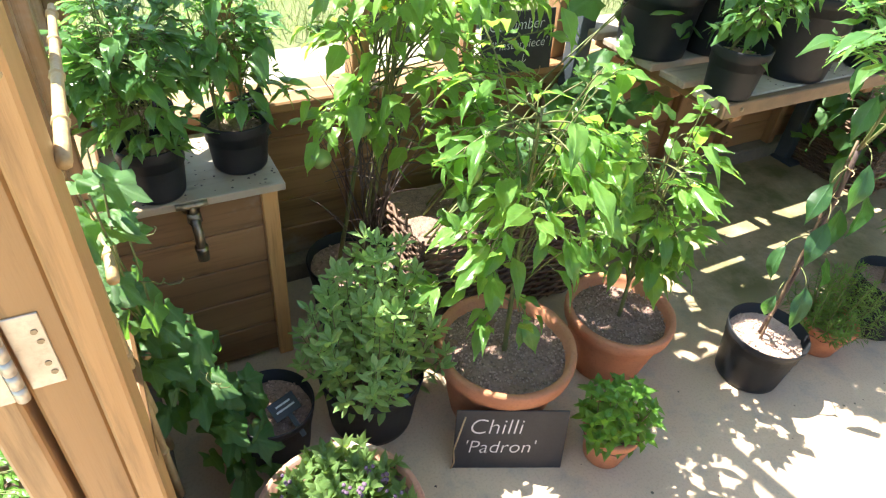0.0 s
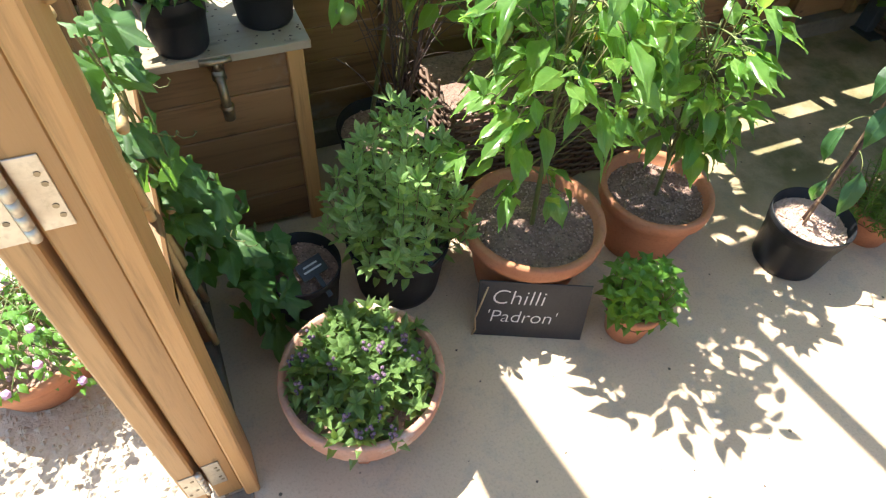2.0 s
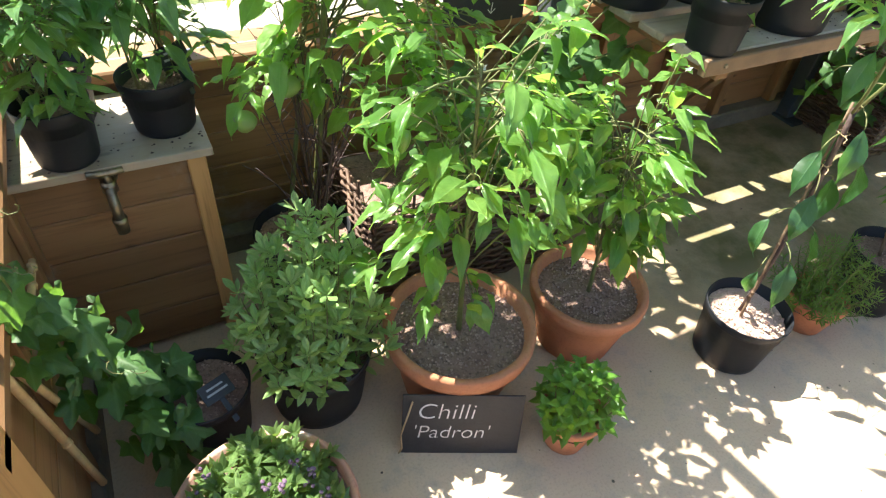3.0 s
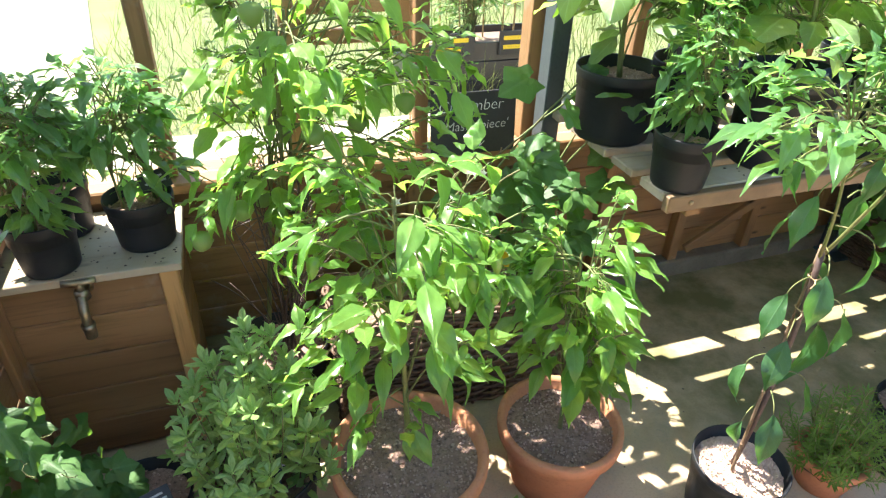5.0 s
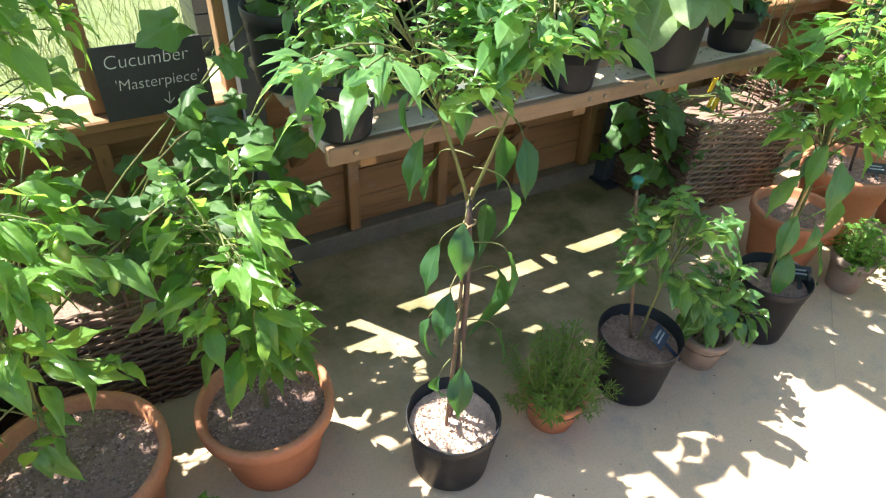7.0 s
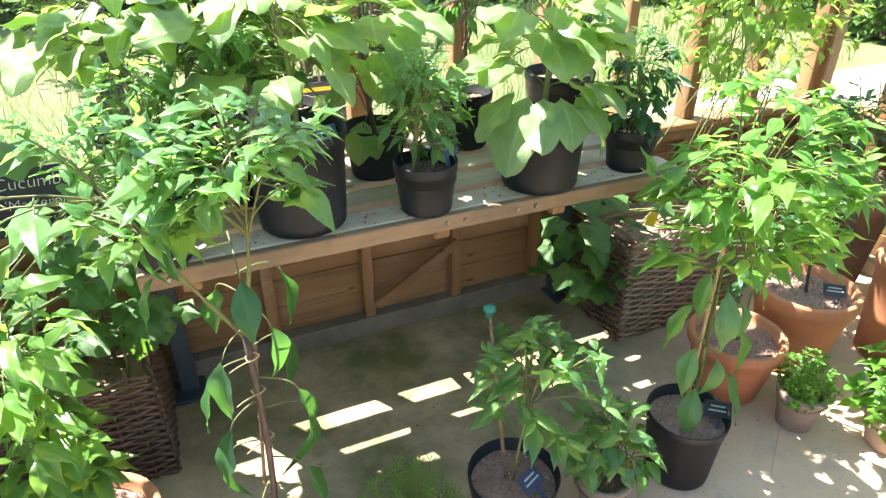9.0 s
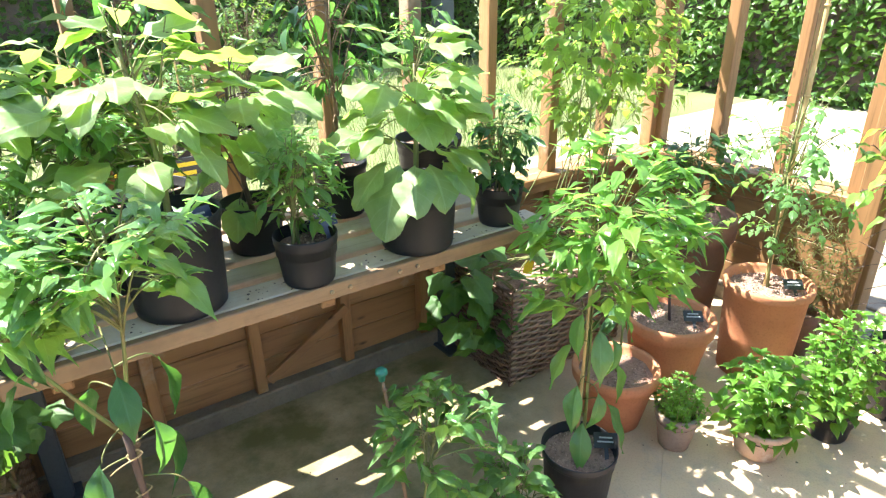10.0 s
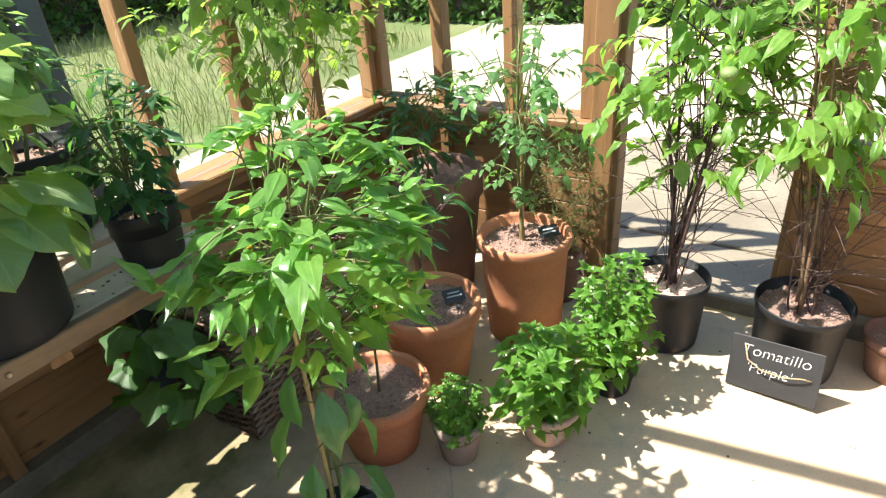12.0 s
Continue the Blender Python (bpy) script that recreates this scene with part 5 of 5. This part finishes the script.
# ---- pots on the tank box ----
p = potted("chilli_plant", -1.322, 0.375, 0.07, 0.13, "bushy small-leaved chilli in a black pot", z=LID, seed=29)
grow(p, 65, (0, 0, 0.09), (0, 0.01, 0.26), (0.13, 0.12, 0.19), 76, 4, "chilli", G_CHILLI, 0.064, STEM_GREEN, 0.0035, 3, droop=0.3, fork=0.05, tufts=6)
p = potted("chilli_plant", -1.127, 0.435, 0.076, 0.125, "dark-leaved chilli in a black pot", z=LID, seed=30)
grow(p, 66, (0, 0, 0.085), (-0.01, 0.0, 0.28), (0.11, 0.1, 0.19), 46, 4, "chilli", G_CHILLI, 0.07, STEM_GREEN, 0.0035, 2, droop=0.35, fork=0.05, tufts=5)
plant_tag(p, (0.05, -0.02, 0.14), 30, 30)
p = potted("chilli_plant", -1.31, 0.535, 0.066, 0.13, "slight chilli in a black pot on the plywood lid", z=LID, seed=131)
grow(p, 166, (0, 0, 0.1), (0.0, 0.0, 0.26), (0.1, 0.07, 0.14), 26, 4, "chilli", G_CHILLI, 0.055, STEM_GREEN, 0.003, 2, droop=0.35, fork=0.1, tufts=4)

# ---- pots on the bench ----
p = potted("chilli_plant", 0.058, 0.06, 0.073, 0.13, "small chilli in a black pot at the bench end", z=TOP, seed=31, stones=120, cover=PALE_GRIT)
grow(p, 67, (0, 0, 0.09), (0.01, 0.0, 0.25), (0.1, 0.1, 0.16), 36, 4, "chilli", G_CHILLI, 0.06, STEM_GREEN, 0.004, 2, droop=0.5, fork=0.02, tufts=2 + 3)
p = potted("aubergine_plant", 0.068, 0.365, 0.114, 0.185, "broad-leaved aubergine in a large black pot", z=TOP, seed=32, foot=0.86)
grow(p, 68, (0, 0, 0.145), (0, 0.0, 0.4), (0.22, 0.18, 0.24), 30, 3, "aubergine", G_AUBERGINE, 0.115, STEM_GREEN, 0.008, 1, droop=0.16, fork=0.08)
p = potted("chilli_plant", 0.27, 0.33, 0.11, 0.2, "spreading chilli in a black pot", z=TOP, seed=33)
grow(p, 69, (0, 0, 0.16), (0, -0.05, 0.36), (0.2, 0.18, 0.16), 40, 4, "chilli", G_CHILLI, 0.075, STEM_GREEN, 0.005, 3, droop=0.45, fork=0.25, tufts=2 + 4)
p = potted("aubergine_plant", 0.37, 0.115, 0.116, 0.23, "pale soft-leaved aubergine in a large black pot", z=TOP, seed=34, foot=0.86)
grow(p, 70, (0, 0, 0.19), (-0.02, 0.05, 0.44), (0.22, 0.17, 0.24), 32, 3, "aubergine", G_AUBERGINE, 0.12, STEM_GREEN, 0.008, 1, droop=0.12, fork=0.25)
plant_tag(p, (0.06, -0.04, 0.19), 15, 20, material=BLUE_TAG)
p = potted("chilli_plant", 0.662, 0.062, 0.077, 0.127, "small bushy chilli in a black pot", z=TOP, seed=35, stones=120)
grow(p, 71, (0, 0, 0.085), (0, 0.0, 0.24), (0.095, 0.09, 0.15), 46, 4, "chilli", G_CHILLI, 0.052, STEM_GREEN, 0.004, 3, droop=0.45, fork=0.02, tufts=2 + 3)
plant_tag(p, (0.05, -0.01, 0.13), 10, 25, (0.075, 0.05), BLUE_TAG)
p = potted("aubergine_plant", 1.0, 0.09, 0.115, 0.185, "silvery aubergine with huge drooping leaves in a black pot", z=TOP, seed=36, foot=0.86)
grow(p, 72, (0, 0, 0.145), (0.02, 0.02, 0.4), (0.17, 0.15, 0.19), 24, 3, "broad", G_AUBERGINE, 0.12, STEM_GREEN, 0.009, 1, droop=0.05, fork=0.25)
for a, s, tilt in ((212, 0.2, -1.3), (238, 0.15, -0.7), (262, 0.13, -0.5), (318, 0.17, -1.2), (342, 0.16, -0.9), (182, 0.15, -0.8), (290, 0.13, -0.6)):
    d = Vector((math.cos(radians(a)), math.sin(radians(a)), 0))
    put_leaves("broad", G_AUBERGINE, [leaf_pose(Vector((0, 0, 0.25)) + d * 0.09, d + Vector((0, 0, tilt)), d * 0.8 + Vector((0, 0, 0.7)), s)], p, lr)
p = potted("chilli_plant", 1.29, 0.085, 0.072, 0.12, "neat round chilli bush in a black pot", z=TOP, seed=37)
grow(p, 73, (0, 0, 0.08), (0, 0.0, 0.24), (0.12, 0.11, 0.15), 46, 4, "chilli", G_DEEP, 0.055, STEM_GREEN, 0.004, 3, droop=0.4, fork=0.15, tufts=2 + 3)
p = potted("aubergine_plant", 0.625, 0.335, 0.085, 0.14, "aubergine with dark broad leaves in a black pot", z=TOP, seed=38)
grow(p, 74, (0, 0, 0.1), (-0.02, 0.0, 0.35), (0.17, 0.16, 0.24), 28, 3, "broad", G_AUBERGINE, 0.13, STEM_DARK, 0.008, 1, droop=0.35, fork=0.08)
p = potted("pepper_plant", 0.945, 0.445, 0.085, 0.17, "tall dark-leaved pepper in a black pot", z=TOP, seed=39, stones=120)
grow(p, 75, (0, 0, 0.13), (0.0, 0.0, 0.5), (0.18, 0.14, 0.34), 32, 3, "pepper", G_DEEP, 0.1, STEM_BROWN, 0.007, 1, droop=0.6, fork=0.2)
p = potted("chilli_plant", 1.27, 0.43, 0.11, 0.2, "large dark green chilli in a black pot", z=TOP, seed=40)
grow(p, 76, (0, 0, 0.16), (0.0, 0.0, 0.42), (0.17, 0.15, 0.2), 36, 4, "chilli", G_CHILLI, 0.065, STEM_GREEN, 0.005, 3, droop=0.4, fork=0.25, tufts=2 + 2)
p = potted("pepper_plant", 0.42, 0.5, 0.09, 0.18, "tall pepper with glossy hanging leaves against the glass", z=TOP, seed=41)
grow(p, 77, (0, 0, 0.15), (0.0, -0.02, 0.62), (0.16, 0.1, 0.16), 18, 3, "pepper", G_DEEP, 0.1, STEM_BROWN, 0.006, 1, droop=0.7, fork=0.6)

# ---- signs ----
def slate_sign(place, turn, lean, w, h, lines, label, twine=None, roll=0.0):
    thing = tagged(empty("slate_sign"), label, "sign")
    thing.matrix_basis = pose(*place, 0, 0, turn) @ pose(0, 0, 0, -lean) @ pose(0, 0, 0, 0, roll, 0)
    bm = bmesh.new()
    add_box(bm, -w / 2, w / 2, 0, 0.005, 0, h, 0.0015)
    part("slate", bm, SLATE, thing)
    for text, size, x, z in lines:
        words(text, size, thing, pose(x, -0.0008, z, 90))
    if twine:
        bm = bmesh.new()
        add_tube(bm, [Vector(q) for q in twine], 0.0022, 0.0022, 6)
        smooth(part("twine", bm, TWINE, thing, "jute twine loop"))
    return thing


A, B = Vector((-0.831, -0.205)), Vector((-0.576, -0.323))
slate_sign((*((A + B) / 2), 0.0), math.degrees(math.atan2(B.y - A.y, B.x - A.x)), 14, (B - A).length, 0.182, [("Chilli", 0.066, -0.04, 0.112), ("'Padron'", 0.056, -0.026, 0.052)], "dark slate sign chalked with the chilli's name",
           [(-0.118, -0.003, 0.165), (-0.13, -0.01, 0.12), (-0.142, -0.012, 0.07), (-0.138, -0.012, 0.03), (-0.145, -0.01, 0.01)])
slate_sign((-0.23, 0.6, SILL), 0, 6, 0.265, 0.185, [("Cucumber", 0.047, -0.01, 0.13), ("'Masterpiece'", 0.039, 0.005, 0.074), ("\u2193", 0.045, 0.02, 0.022)], "dark slate sign chalked with the cucumber's name on the sill",
           [(0.0, -0.003, 0.005), (0.02, -0.015, -0.02), (0.05, -0.02, -0.03), (0.08, -0.015, -0.005), (0.09, -0.004, 0.01)])
C, D = Vector((2.352, -0.935)), Vector((2.328, -1.18))
slate_sign((*((C + D) / 2), 0.012), math.degrees(math.atan2(D.y - C.y, D.x - C.x)), 12, (C - D).length, 0.172, [("Tomatillo", 0.048, 0.0, 0.116), ("'Purple'", 0.042, -0.012, 0.062)], "dark slate sign chalked with the tomatillo's name and hung with twine",
           [(-0.085, -0.004, 0.15), (-0.07, -0.014, 0.105), (-0.03, -0.016, 0.082), (0.03, -0.016, 0.078), (0.08, -0.014, 0.09), (0.1, -0.004, 0.085)], -3)

# ---- open entrance door ----
door = tagged(empty("door_1"), "glazed cedar door folded right back outside", "door", kind="structure")
for y0, y1 in ((-0.388, -0.309), (0.101, 0.18)):
    board("stile", door, JAMB, -1.558, -1.521, y0, y1, 0.02, 2.03, 0.004)
for z0, z1 in ((0.02, 0.2), (0.72, 0.82), (1.93, 2.03)):
    board("rail", door, WOOD["y"], -1.556, -1.523, -0.308, 0.1, z0, z1)
pane = board("pane", door, GLASS, -1.541, -1.537, -0.309, 0.101, 0.82, 1.93, 0)
pane.visible_shadow = False
board("panel", door, WOOD["z"], -1.548, -1.53, -0.309, 0.101, 0.2, 0.72)
for z in (0.075, 0.86, 1.65):
    hinge = board("hinge", door, HINGE_STEEL, -1.552, -1.522, -0.3905, -0.388, z, z + 0.1, 0.0008)
    board("hinge_leaf", hinge, HINGE_STEEL, -1.508, -1.476, -0.3795, -0.377, z, z + 0.1, 0.0008)
    bm = bmesh.new()
    for k in range(5):
        add_tube(bm, [(-1.5155, -0.39, z + 0.02 * k + 0.001), (-1.5155, -0.39, z + 0.02 * k + 0.019)], 0.0065, 0.0065, 10)
    smooth(part("knuckle", bm, HINGE_STEEL, hinge))
    for dx, yy in ((-1.546, -0.3915), (-1.531, -0.3915), (-1.483, -0.3805), (-1.485, -0.3805)):
        for k in range(2):
            bm = bmesh.new()
            zz = z + 0.018 + 0.045 * k + (0.014 if dx in (-1.531, -1.485) else 0)
            add_tube(bm, [(dx, yy, zz), (dx, yy + 0.003, zz)], 0.0034, 0.0034, 8)
            part("screw", bm, BRASS, hinge)

# outdoor pot by the entrance
p = potted("thyme_pot", -1.85, 0.12, 0.17, 0.16, "flowering thyme in a terracotta pot outdoors on gravel", TERRACOTTA, z=-0.06, seed=50, stones=0)
tips = grow(p, 90, (0, 0, 0.12), (0, 0, 0.2), (0.26, 0.26, 0.15), 90, 8, "basil", G_BASIL, 0.03, STEM_GREEN, 0.002, 12, True, 0.1, 0.1, 4)
for t in random.Random(4).sample(tips, 40):
    bm = bmesh.new()
    bmesh.ops.create_icosphere(bm, subdivisions=1, radius=0.011, matrix=Matrix.Translation(t + Vector((0, 0, 0.02))))
    part("flower", bm, LILAC_PETAL, p)
